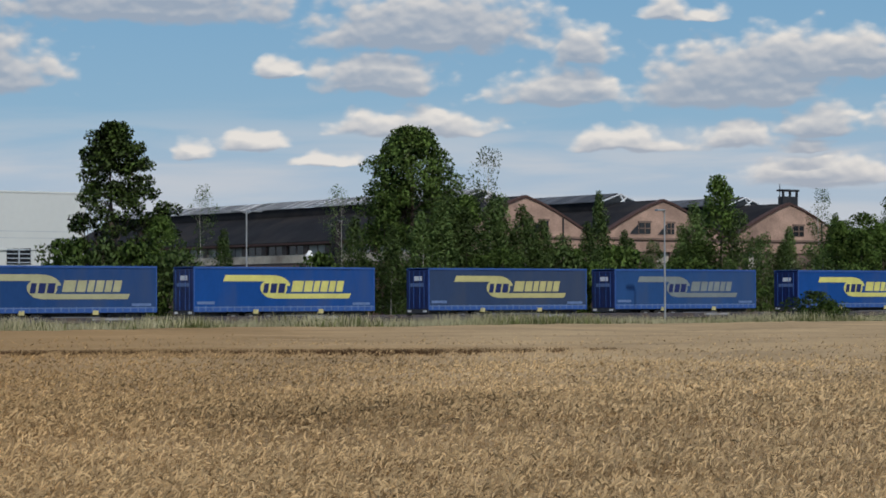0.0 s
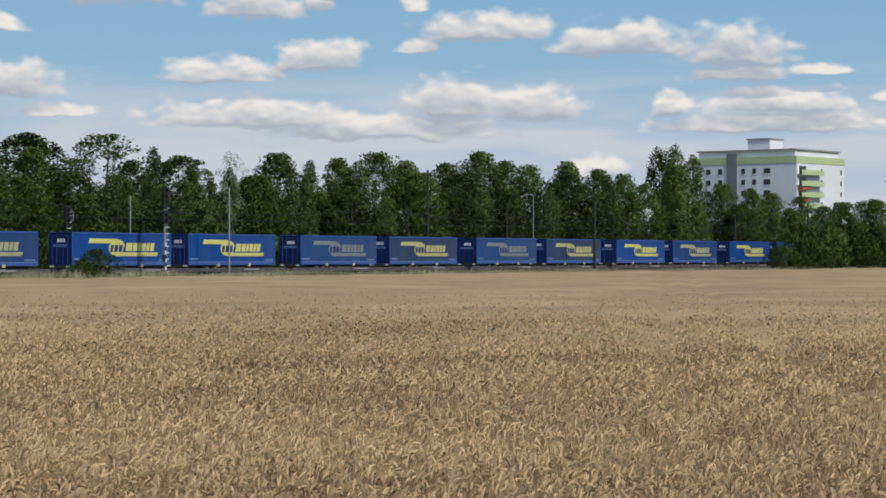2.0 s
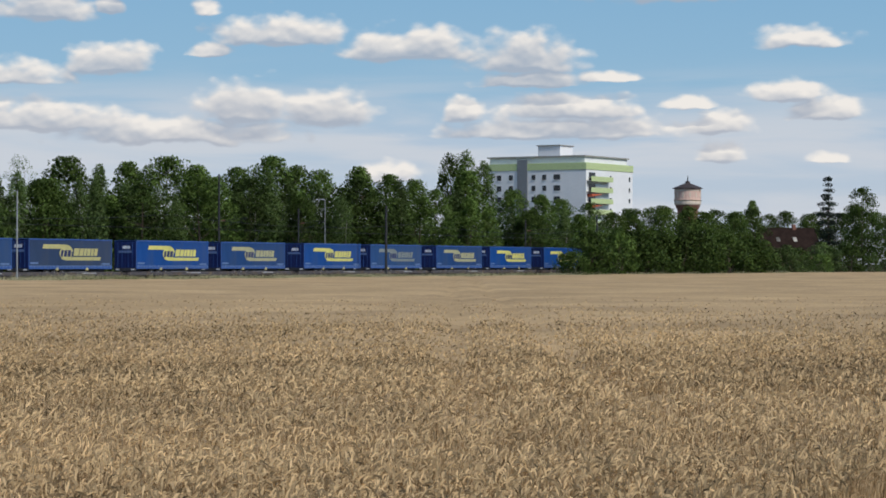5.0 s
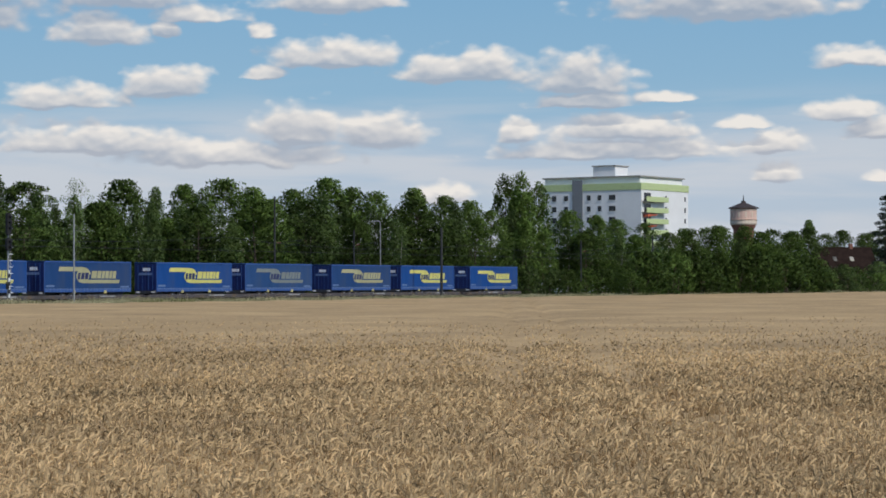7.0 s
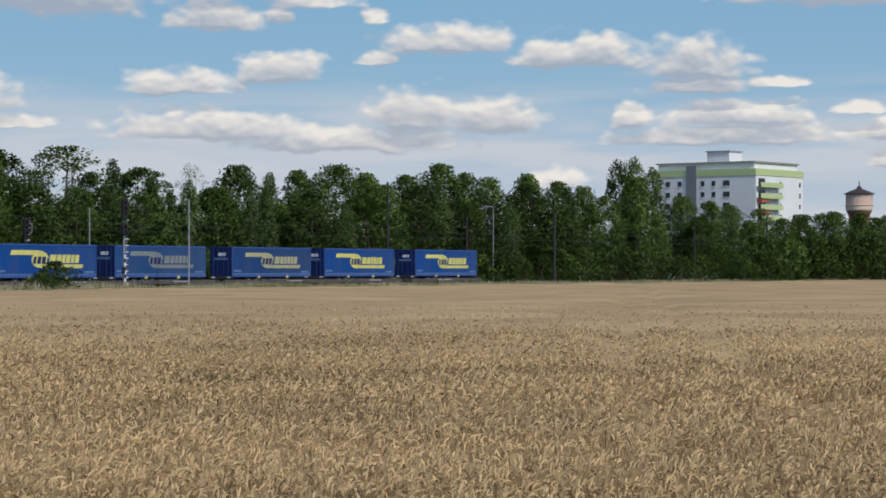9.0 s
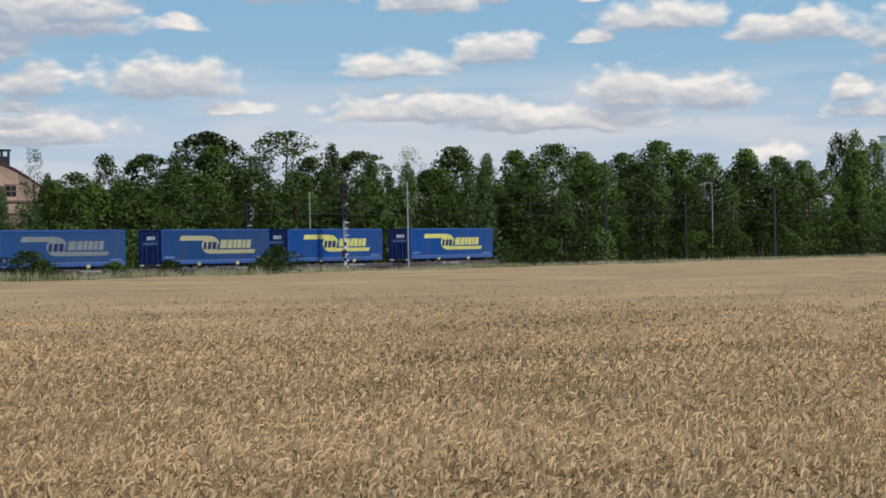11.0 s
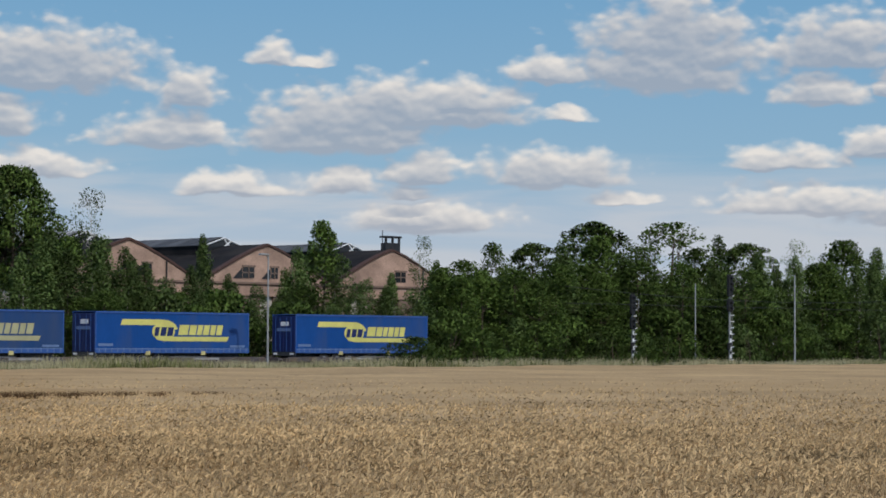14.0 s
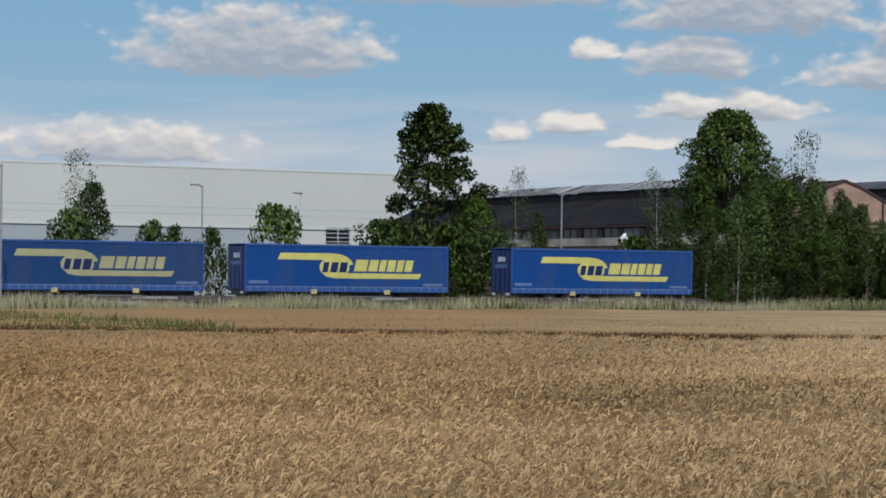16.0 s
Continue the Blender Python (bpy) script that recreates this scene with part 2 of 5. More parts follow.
# ---- materials ----
def mat(name, color, rough=0.7, metal=0.0, vary=0.12, scale=3.0, fine=40.0, bump=0.1, island=0.0, objrand=0.0, stretch=(1, 1, 1), coords="Object", translucent=0.0, dirt=None, dirt_scale=0.6, gloss=0.5, riper=False):
    """Principled surface with variation at two scales, fine relief and, if given, a dirt colour in patches."""
    m = bpy.data.materials.new(name)
    m.use_nodes = True
    t = m.node_tree
    n = t.nodes
    p = n["Principled BSDF"]
    p.inputs["Roughness"].default_value, p.inputs["Metallic"].default_value = rough, metal
    p.inputs["Specular IOR Level"].default_value = gloss
    co, mp = n.new("ShaderNodeTexCoord"), n.new("ShaderNodeMapping")
    mp.inputs["Scale"].default_value = stretch
    link(t, co.outputs[coords], mp.inputs["Vector"])

    def tex(s, detail):
        x = n.new("ShaderNodeTexNoise")
        x.inputs["Scale"].default_value, x.inputs["Detail"].default_value = s, detail
        link(t, mp.outputs[0], x.inputs["Vector"])
        return x

    big, small = tex(scale, 4), tex(fine, 3)
    add = n.new("ShaderNodeMath")
    add.operation = "MULTIPLY_ADD"
    link(t, small.outputs["Fac"], add.inputs[0])
    add.inputs[1].default_value = 0.5
    link(t, big.outputs["Fac"], add.inputs[2])
    value = add.outputs[0]

    def more(socket, amount):
        nonlocal value
        a = n.new("ShaderNodeMath")
        a.operation = "MULTIPLY_ADD"
        link(t, socket, a.inputs[0])
        a.inputs[1].default_value = amount
        link(t, value, a.inputs[2])
        b = n.new("ShaderNodeMath")
        b.operation = "SUBTRACT"
        link(t, a.outputs[0], b.inputs[0])
        b.inputs[1].default_value = amount / 2
        value = b.outputs[0]

    if island:
        more(n.new("ShaderNodeNewGeometry").outputs["Random Per Island"], island)
    if objrand:
        more(n.new("ShaderNodeObjectInfo").outputs["Random"], objrand)
    mr = n.new("ShaderNodeMapRange")
    for k, v in (("From Min", 0.45), ("From Max", 1.05), ("To Min", 1 - vary * 1.6), ("To Max", 1 + vary * 1.6)):
        mr.inputs[k].default_value = v
    mr.clamp = False
    link(t, value, mr.inputs["Value"])
    mul = n.new("ShaderNodeVectorMath")
    mul.operation = "SCALE"
    mul.inputs[0].default_value = color
    link(t, mr.outputs[0], mul.inputs["Scale"])
    col = mul.outputs["Vector"]
    if dirt:
        d = tex(dirt_scale, 6)
        r = n.new("ShaderNodeMapRange")
        r.inputs["From Min"].default_value, r.inputs["From Max"].default_value = 0.5, 0.72
        link(t, d.outputs["Fac"], r.inputs["Value"])
        mx = n.new("ShaderNodeMix")
        mx.data_type = "RGBA"
        link(t, r.outputs[0], mx.inputs["Factor"])
        link(t, col, mx.inputs["A"])
        mx.inputs["B"].default_value = (*dirt, 1)
        col = mx.outputs["Result"]
    if riper:
        # the plot west of the lane's end is riper, darker and more orange
        px = n.new("ShaderNodeVectorMath")
        px.operation = "DOT_PRODUCT"
        link(t, co.outputs["Object"], px.inputs[0])
        px.inputs[1].default_value = (0.82, -0.57, 0)
        edge = n.new("ShaderNodeMath")
        edge.operation = "MULTIPLY_ADD"
        link(t, big.outputs["Fac"], edge.inputs[0])
        edge.inputs[1].default_value = 9.0
        link(t, px.outputs["Value"], edge.inputs[2])
        soft = n.new("ShaderNodeMapRange")
        soft.interpolation_type = "SMOOTHSTEP"
        soft.inputs["From Min"].default_value, soft.inputs["From Max"].default_value = 12.0, -9.0
        link(t, edge.outputs[0], soft.inputs["Value"])
        ripe = n.new("ShaderNodeMix")
        ripe.data_type, ripe.blend_type = "RGBA", "MULTIPLY"
        link(t, soft.outputs["Result"], ripe.inputs["Factor"])
        link(t, col, ripe.inputs["A"])
        ripe.inputs["B"].default_value = (0.82, 0.74, 0.62, 1)
        col = ripe.outputs["Result"]
    link(t, col, p.inputs["Base Color"])
    if bump:
        bp = n.new("ShaderNodeBump")
        bp.inputs["Strength"].default_value, bp.inputs["Distance"].default_value = bump, 0.05
        link(t, value, bp.inputs["Height"])
        link(t, bp.outputs[0], p.inputs["Normal"])
    if translucent:
        tr, mix = n.new("ShaderNodeBsdfTranslucent"), n.new("ShaderNodeMixShader")
        link(t, col, tr.inputs["Color"])
        mix.inputs[0].default_value = translucent
        link(t, p.outputs[0], mix.inputs[1])
        link(t, tr.outputs[0], mix.inputs[2])
        link(t, mix.outputs[0], n["Material Output"].inputs["Surface"])
    return m


M = {
    "soil": mat("soil", (0.10, 0.085, 0.05), 0.95, vary=0.3, scale=0.05, fine=1.5, bump=0.3, dirt=(0.07, 0.10, 0.03), dirt_scale=0.02, gloss=0.12),
    "straw": mat("straw", (0.455, 0.320, 0.170), 0.85, vary=0.20, scale=0.14, fine=4.0, bump=0.5, dirt=(0.44, 0.305, 0.155), dirt_scale=0.03, gloss=0.12, riper=True),
    "ear": mat("wheat_ear", (0.505, 0.366, 0.200), 0.7, vary=0.23, scale=0.14, fine=6.0, bump=0.0, island=0.9, translucent=0.25, gloss=0.12, riper=True),
    # darker than the straw: shade below the ears is put into this colour
    "stalk": mat("wheat_stalk", (0.31, 0.210, 0.108), 0.8, vary=0.2, scale=0.2, fine=6.0, bump=0.0, island=0.6, translucent=0.15, gloss=0.12, riper=True),
    # dark brown that carries the shade of the lane's far crop edge
    "shaded_stalk": mat("shaded_stalk", (0.115, 0.07, 0.036), 0.85, vary=0.25, scale=0.3, fine=5.0, bump=0.0, island=0.6, gloss=0.12),
    "dry_grass": mat("dry_grass", (0.46, 0.42, 0.26), 0.85, vary=0.2, scale=0.25, fine=5.0, bump=0.0, island=0.5, translucent=0.2, dirt=(0.19, 0.20, 0.075), dirt_scale=0.1, gloss=0.12),
    "weed": mat("weed", (0.15, 0.165, 0.06), 0.8, vary=0.25, scale=0.3, fine=5.0, bump=0.0, island=0.6, translucent=0.2, gloss=0.12),
    "ballast": mat("ballast", (0.22, 0.20, 0.18), 0.9, vary=0.3, scale=2.0, fine=25.0, bump=0.8),
    "rail": mat("rail_steel", (0.20, 0.15, 0.12), 0.45, 0.8, vary=0.2),
    "sleeper": mat("concrete_sleeper", (0.36, 0.34, 0.31), 0.9, vary=0.2, objrand=0.3),
    "bark": mat("bark", (0.10, 0.075, 0.055), 0.95, vary=0.3, scale=2.0, fine=12.0, bump=0.8),
    "birch_bark": mat("birch_bark", (0.42, 0.40, 0.36), 0.8, vary=0.2, scale=2.0, fine=9.0, bump=0.3, stretch=(1, 1, 3), dirt=(0.06, 0.05, 0.045), dirt_scale=1.6),
    "leaf": mat("leaf", (0.118, 0.188, 0.044), 0.55, vary=0.22, scale=0.35, fine=3.0, bump=0.0, island=0.6, objrand=0.8, translucent=0.38, gloss=0.12),
    "birch_leaf": mat("birch_leaf", (0.132, 0.200, 0.064), 0.55, vary=0.18, scale=0.35, fine=3.0, bump=0.0, island=0.4, objrand=0.8, translucent=0.40, gloss=0.12),
    "chestnut_leaf": mat("chestnut_leaf", (0.104, 0.164, 0.038), 0.5, vary=0.3, scale=0.35, fine=3.0, bump=0.0, island=0.9, objrand=0.5, translucent=0.36, gloss=0.2),
    "dark_leaf": mat("dark_leaf", (0.086, 0.138, 0.032), 0.5, vary=0.22, scale=0.35, fine=3.0, bump=0.0, island=0.4, objrand=0.7, translucent=0.38, gloss=0.12),
    "needle": mat("needle", (0.022, 0.038, 0.026), 0.6, vary=0.25, scale=0.35, fine=3.0, bump=0.0, island=0.5, translucent=0.15, gloss=0.3),
    "navy": mat("navy_door", (0.008, 0.018, 0.10), 0.4, vary=0.12, scale=1.5, fine=20.0, bump=0.05),
    "chassis": mat("chassis_grey", (0.06, 0.065, 0.075), 0.6, 0.3, vary=0.2),
    "wagon": mat("wagon_steel", (0.09, 0.08, 0.085), 0.7, 0.2, vary=0.25, dirt=(0.14, 0.10, 0.07), dirt_scale=1.2),
    "wagon_light": mat("wagon_primer", (0.34, 0.34, 0.35), 0.6, 0.1, vary=0.15, dirt=(0.2, 0.16, 0.12), dirt_scale=1.2),
    "tyre": mat("tyre", (0.018, 0.018, 0.018), 0.85, vary=0.2),
    "rim": mat("wheel_steel", (0.30, 0.30, 0.31), 0.45, 0.7, vary=0.15),
    "pad": mat("yellow_pad", (0.52, 0.46, 0.20), 0.6, vary=0.15),
    "white": mat("white_mark", (0.70, 0.72, 0.74), 0.6, vary=0.1),
    "rail_blue": mat("side_rail_blue", (0.03, 0.09, 0.30), 0.5, vary=0.15),
    "pale_blue": mat("pale_blue_stripe", (0.12, 0.19, 0.36), 0.5, vary=0.12),
    "pink_render": mat("pink_render", (0.40, 0.268, 0.205), 0.9, vary=0.3, scale=0.45, fine=5.0, bump=0.2, dirt=(0.21, 0.14, 0.11), dirt_scale=0.22),
    "brown_render": mat("brown_render", (0.20, 0.135, 0.105), 0.9, vary=0.2, scale=0.6, fine=6.0, bump=0.2, dirt=(0.14, 0.10, 0.08), dirt_scale=0.3),
    "bitumen": mat("bitumen_roof", (0.017, 0.0165, 0.018), 0.85, vary=0.3, scale=0.4, fine=5.0, bump=0.2, dirt=(0.035, 0.03, 0.027), dirt_scale=0.2, gloss=0.2),
    "sheet_roof": mat("sheet_roof", (0.085, 0.088, 0.094), 0.6, 0.1, vary=0.22, scale=0.5, fine=5.0, objrand=0.5, dirt=(0.09, 0.085, 0.08), dirt_scale=0.35),
    "skylight": mat("dusty_skylight_glass", (0.56, 0.59, 0.61), 0.35, vary=0.25, scale=0.5, fine=6.0, objrand=0.9),
    "sheet_pale": mat("pale_sheet_roof", (0.23, 0.235, 0.24), 0.6, 0.1, vary=0.25, scale=0.5, fine=5.0, objrand=0.7, dirt=(0.10, 0.095, 0.09), dirt_scale=0.35),
    "verge": mat("red_verge", (0.075, 0.038, 0.03), 0.8, vary=0.2),
    "dark_glass": mat("dark_window_glass", (0.02, 0.022, 0.025), 0.15, vary=0.2, bump=0.0),
    "cream_wall": mat("cream_wall_render", (0.50, 0.45, 0.36), 0.9, vary=0.2, scale=0.5, fine=5.0, dirt=(0.24, 0.2, 0.16), dirt_scale=0.3),
    "pale_glass": mat("dusty_window_glass", (0.34, 0.32, 0.27), 0.4, vary=0.3, scale=0.6, fine=4.0, objrand=0.9, bump=0.0),
    "panel": mat("white_cladding", (0.62, 0.645, 0.62), 0.5, vary=0.035, scale=0.05, fine=2.0, bump=0.03),
    "panel_grey": mat("grey_blue_cladding", (0.40, 0.45, 0.49), 0.5, vary=0.05, scale=0.1, fine=2.0, bump=0.03),
    "plaster": mat("white_plaster", (0.78, 0.79, 0.80), 0.85, vary=0.05, scale=0.15, fine=2.0, bump=0.05),
    "grey_plaster": mat("grey_plaster", (0.20, 0.215, 0.235), 0.85, vary=0.08),
    "green_paint": mat("lime_green_panel", (0.50, 0.60, 0.30), 0.7, vary=0.08),
    "awning": mat("orange_awning", (0.50, 0.11, 0.05), 0.8, vary=0.15),
    "cream": mat("cream_render", (0.66, 0.46, 0.385), 0.85, vary=0.08, scale=0.3),
    "pale_band": mat("pale_render_band", (0.68, 0.57, 0.47), 0.85, vary=0.08, scale=0.3),
    "tiles": mat("dark_roof_tiles", (0.05, 0.038, 0.038), 0.8, vary=0.2),
    "brown_tiles": mat("brown_roof_tiles", (0.024, 0.015, 0.012), 0.9, vary=0.3, scale=0.8, fine=6.0, gloss=0.08),
    "brick": mat("red_brick", (0.22, 0.10, 0.07), 0.9, vary=0.2),
    "galv": mat("galvanised_steel", (0.36, 0.37, 0.38), 0.5, 0.5, vary=0.15),
    "dark_steel": mat("dark_steel", (0.035, 0.036, 0.04), 0.6, 0.3, vary=0.2),
    "signal_black": mat("signal_black", (0.012, 0.012, 0.014), 0.6, vary=0.2),
    "concrete": mat("concrete", (0.33, 0.32, 0.30), 0.9, vary=0.15),
}


def tarp(name, blue, yellow):
    """Curtain cloth and its printed mark, in one state of fading."""
    return (mat(name + "_curtain", blue, 0.55, vary=0.10, scale=0.7, fine=7.0, bump=0.12, stretch=(1, 1, 0.35), gloss=0.25, dirt=tuple(0.75 * c + 0.25 * g for c, g in zip(blue, (0.11, 0.11, 0.10))), dirt_scale=0.5),
            mat(name + "_mark", yellow, 0.55, vary=0.10, scale=1.2, fine=9.0, bump=0.0))


TARPS = {
    "bright": tarp("clean", (0.005, 0.060, 0.25), (0.62, 0.59, 0.17)),
    "mid": tarp("dusty", (0.012, 0.053, 0.175), (0.39, 0.38, 0.22)),
    "faded": tarp("weathered", (0.018, 0.066, 0.195), (0.19, 0.22, 0.22)),
    "grey": tarp("sooty", (0.028, 0.052, 0.115), (0.47, 0.44, 0.19)),
}


# ---- mesh helpers ----
def mesh_of(name, bm, material):
    me = bpy.data.meshes.new(name)
    bm.to_mesh(me)
    bm.free()
    if material:
        me.materials.append(material)
    return me


def part(name, bm, material, parent, label="", at=None):
    ob = new(name, mesh_of(name, bm, material))
    ob.parent = parent
    if at is not None:
        ob.matrix_basis = at
    return tagged(ob, label)


def again(name, ob, parent, m):
    """Another part on the same mesh."""
    o = new(name, ob.data)
    o.parent, o.matrix_basis = parent, m
    return o


def thing(name, m, label, category, group="", kind=""):
    ob = new(name)
    ob.empty_display_size = 0.2
    ob.matrix_basis = m
    return tagged(ob, label, category, group, kind)


def box(x0, x1, y0, y1, z0, z1, bevel=0.0, bm=None):
    bm = bm or bmesh.new()
    r = bmesh.ops.create_cube(bm, size=1.0, matrix=Matrix.LocRotScale(((x0 + x1) / 2, (y0 + y1) / 2, (z0 + z1) / 2), None, (x1 - x0, y1 - y0, z1 - z0)))
    if bevel:
        es = list({e for v in r["verts"] for e in v.link_edges})
        bmesh.ops.bevel(bm, geom=es, offset=bevel, segments=1, affect="EDGES")
    return bm


def tube(points, radii, sides=8, bm=None):
    """A closed tapered tube along points."""
    bm = bm or bmesh.new()
    rings = []
    for i, p in enumerate(points):
        p = Vector(p)
        d = (Vector(points[min(i + 1, len(points) - 1)]) - Vector(points[max(i - 1, 0)])).normalized()
        u = d.orthogonal().normalized()
        v = d.cross(u)
        rings.append([bm.verts.new(p + (u * math.cos(a) + v * math.sin(a)) * radii[i]) for a in (2 * math.pi * k / sides for k in range(sides))])
    for a, b in zip(rings, rings[1:]):
        for k in range(sides):
            bm.faces.new((a[k], a[(k + 1) % sides], b[(k + 1) % sides], b[k]))
    bm.faces.new(rings[0][::-1])
    bm.faces.new(rings[-1])
    return bm


def prism(outline, y0, y1, bm=None):
    """An outline in x and z, pushed from y0 to y1."""
    bm = bm or bmesh.new()
    a = [bm.verts.new((x, y0, z)) for x, z in outline]
    b = [bm.verts.new((x, y1, z)) for x, z in outline]
    bm.faces.new(a)
    bm.faces.new(b[::-1])
    n = len(a)
    for i in range(n):
        bm.faces.new((a[i], b[i], b[(i + 1) % n], a[(i + 1) % n]))
    bmesh.ops.recalc_face_normals(bm, faces=bm.faces)
    return bm


def raw_mesh(name, verts, faces, material, smooth=False):
    """A mesh from arrays; all faces have the same number of corners."""
    verts, faces = np.asarray(verts, np.float32), np.asarray(faces, np.int32)
    me = bpy.data.meshes.new(name)
    me.vertices.add(len(verts))
    me.vertices.foreach_set("co", verts.ravel())
    k = faces.shape[1]
    me.loops.add(faces.size)
    me.loops.foreach_set("vertex_index", faces.ravel())
    me.polygons.add(len(faces))
    me.polygons.foreach_set("loop_start", np.arange(0, faces.size, k, dtype=np.int32))
    me.update(calc_edges=True)
    if smooth:
        me.polygons.foreach_set("use_smooth", np.ones(len(faces), bool))
    me.materials.append(material)
    return me


# ---- ground ----
def make_ground():
    """One sheet to the horizon, with the low bank that carries the tracks."""
    xs = [-4000, -1500, -600, -200] + list(range(-100, 480, 10)) + [600, 1000, 2000, 4000]
    prof = [(-4000, 0), (-1000, 0), (-200, 0), (-40, 0), (0, 0), (40, 0), (80, 0), (112, 0), (117, 0.25), (120, 0.35), (123.5, 0.3), (124.8, 0.05), (126.0, 0.02),
            (134.5, 0.02), (137, 0.1), (145, 0.1), (170, 0), (260, 0), (500, 0), (1200, 0), (4000, 0)]
    v = [(x, y, z + (0.06 * math.sin(x * 0.13 + y) if 116 < y < 125 else 0)) for y, z in prof for x in xs]
    w = len(xs)
    f = [(j * w + i, j * w + i + 1, (j + 1) * w + i + 1, (j + 1) * w + i) for j in range(len(prof) - 1) for i in range(w - 1)]
    tagged(new("ground", raw_mesh("ground", v, f, M["soil"], True)), "flat farmland soil with patchy grass", "ground", kind="structure")


def lane_depth(x, y):
    """How far the crop is down along the trampled lane, 0 to 1."""
    a, b = np.array((8.9, 79.0)), np.array((52.0, 52.2))
    d = b - a
    s = np.clip(((x - a[0]) * d[0] + (y - a[1]) * d[1]) / (d @ d), 0, 1)
    off = np.hypot(x - a[0] - s * d[0] + 0.0, y - a[1] - s * d[1])
    bend = 1.2 * np.sin(x * 0.33)
    # a pair of wheel tracks, straight through the crop
    across = (x - 40.0) * 0.429 - (y - 17.8) * 0.903
    tracks = np.clip((0.42 - np.abs(np.abs(across + 0.15 * np.sin(x * 0.2)) - 0.95)) / 0.25, 0, 1) * 0.5 * np.clip((np.hypot(x, y) - 16) / 14, 0, 1)
    return np.maximum(tracks, np.clip((4.0 + bend * 0.25 - off) / 0.6, 0, 1) * np.clip((53 - x) / 6, 0, 1))


FIELD_EDGE = 114.8


def crop_height(x, y):
    h = 0.035 * np.sin(x * 0.31 + 1.7 * np.sin(y * 0.11)) + 0.03 * np.sin(y * 0.47 + x * 0.08) + 0.025 * np.sin(x * 1.3 + y * 0.9)
    return h


def make_field():
    """The standing wheat: the closed canopy below, single ears above it."""
    step = 0.8
    xs, ys = np.arange(-40, 420, step), np.arange(4, FIELD_EDGE + 0.1, step)
    X, Y = np.meshgrid(xs, ys)
    rng = np.random.default_rng(3)
    far = np.clip((np.hypot(X, Y) - 24) / 28, 0, 1)
    Z = 0.57 + 0.16 * far + crop_height(X, Y) + rng.normal(0, 0.014, X.shape) - 0.32 * lane_depth(X, Y)
    Z[0], Z[-1] = 0.0, 0.0
    Z[:, 0] = Z[:, -1] = 0.0
    w = len(xs)
    i, j = np.meshgrid(np.arange(w - 1), np.arange(len(ys) - 1))
    a = (j * w + i).ravel()
    f = np.stack((a, a + 1, a + w + 1, a + w), 1)
    field = tagged(new("wheat_field", raw_mesh("canopy", np.stack((X.ravel(), Y.ravel(), Z.ravel()), 1), f, M["straw"], True)),
                   "ripe golden wheat field with a trampled lane", "field", kind="stuff")
    # ears: denser where the field is near
    n = 250000
    inv = rng.uniform(1 / 60, 1 / 11.5, n)
    inv = np.where(rng.random(n) < 0.42, rng.uniform(1 / 150, 1 / 30.0, n), inv)
    dist = 1 / inv
    ang = np.radians(rng.uniform(15, 77, n))
    x, y = dist * np.sin(ang), dist * np.cos(ang)
    keep = (rng.random(n) < np.clip((105 - dist) / 65, 0, 1)) & (y < FIELD_EDGE - 0.4) & (y > 4.5) & (rng.random(n) > 0.97 * lane_depth(x, y))
    x, y, dist = x[keep], y[keep], dist[keep]
    n = len(x)
    z = 0.79 + crop_height(x, y) + rng.normal(0, 0.05, n) - 0.3 * lane_depth(x, y)
    L = rng.uniform(0.08, 0.13, n) * np.clip(dist / 45, 1.0, 1.2)
    R = rng.uniform(0.005, 0.008, n) * np.clip(dist / 20, 1.0, 1.9)
    # the wind leans them one way, each bows its head
    lean = rng.normal(0.1, 0.8, n) + np.where(rng.random(n) < 0.2, math.pi, 0)
    nod = rng.uniform(0.05, 1.2, n)
    bow = rng.uniform(0.1, 0.8, n)

    def way(a):
        return np.stack((np.cos(lean) * np.sin(a), np.sin(lean) * np.sin(a), np.cos(a)), 1)

    base = np.stack((x, y, z - 0.03), 1)
    one = base + way(nod) * (L * 0.35)[:, None]
    two = one + way(nod + bow) * (L * 0.35)[:, None]
    tip = two + way(nod + 2 * bow) * (L * 0.3)[:, None]
    face = rng.normal(size=(n, 3)) * 0.5 + np.stack((x, y, 0 * x), 1) / dist[:, None]
    side = np.cross(way(nod + bow), face)
    side *= (R / np.linalg.norm(side, axis=1))[:, None]
    # six corners to a near ear, four to a far one
    near, off = dist < 34, dist >= 34
    V = np.stack((base, one - side, one + side, two - side, two + side, tip), 1)[near].reshape(-1, 3)
    o = (np.arange(near.sum()) * 6)[:, None]
    F = np.concatenate([o + np.array(q) for q in ((0, 2, 1), (1, 2, 3), (2, 4, 3), (3, 4, 5))])
    mid = (one + two) / 2
    W = np.stack((base, mid + side, tip, mid - side), 1)[off].reshape(-1, 3)
    o = (len(V) + np.arange(off.sum()) * 4)[:, None]
    V = np.concatenate((V, W))
    F = np.concatenate((F, o + np.array((0, 1, 2)), o + np.array((0, 2, 3))))
    tagged(new("wheat_ears", raw_mesh("ears", V, F, M["ear"])), "ripe bowed wheat ears on the field", "wheat", kind="stuff")
    # stalks and blades under the nearer ears, colour darkened for the shade there
    k = np.where((dist < 42))[0]
    k = k[rng.random(len(k)) < 0.9]
    top = base[k]
    foot = np.stack((top[:, 0] + rng.normal(0, 0.06, len(k)), top[:, 1] + rng.normal(0, 0.06, len(k)), np.full(len(k), 0.36)), 1)
    wd = np.stack((rng.normal(0, 1, len(k)), rng.normal(0, 1, len(k)), np.zeros(len(k))), 1)
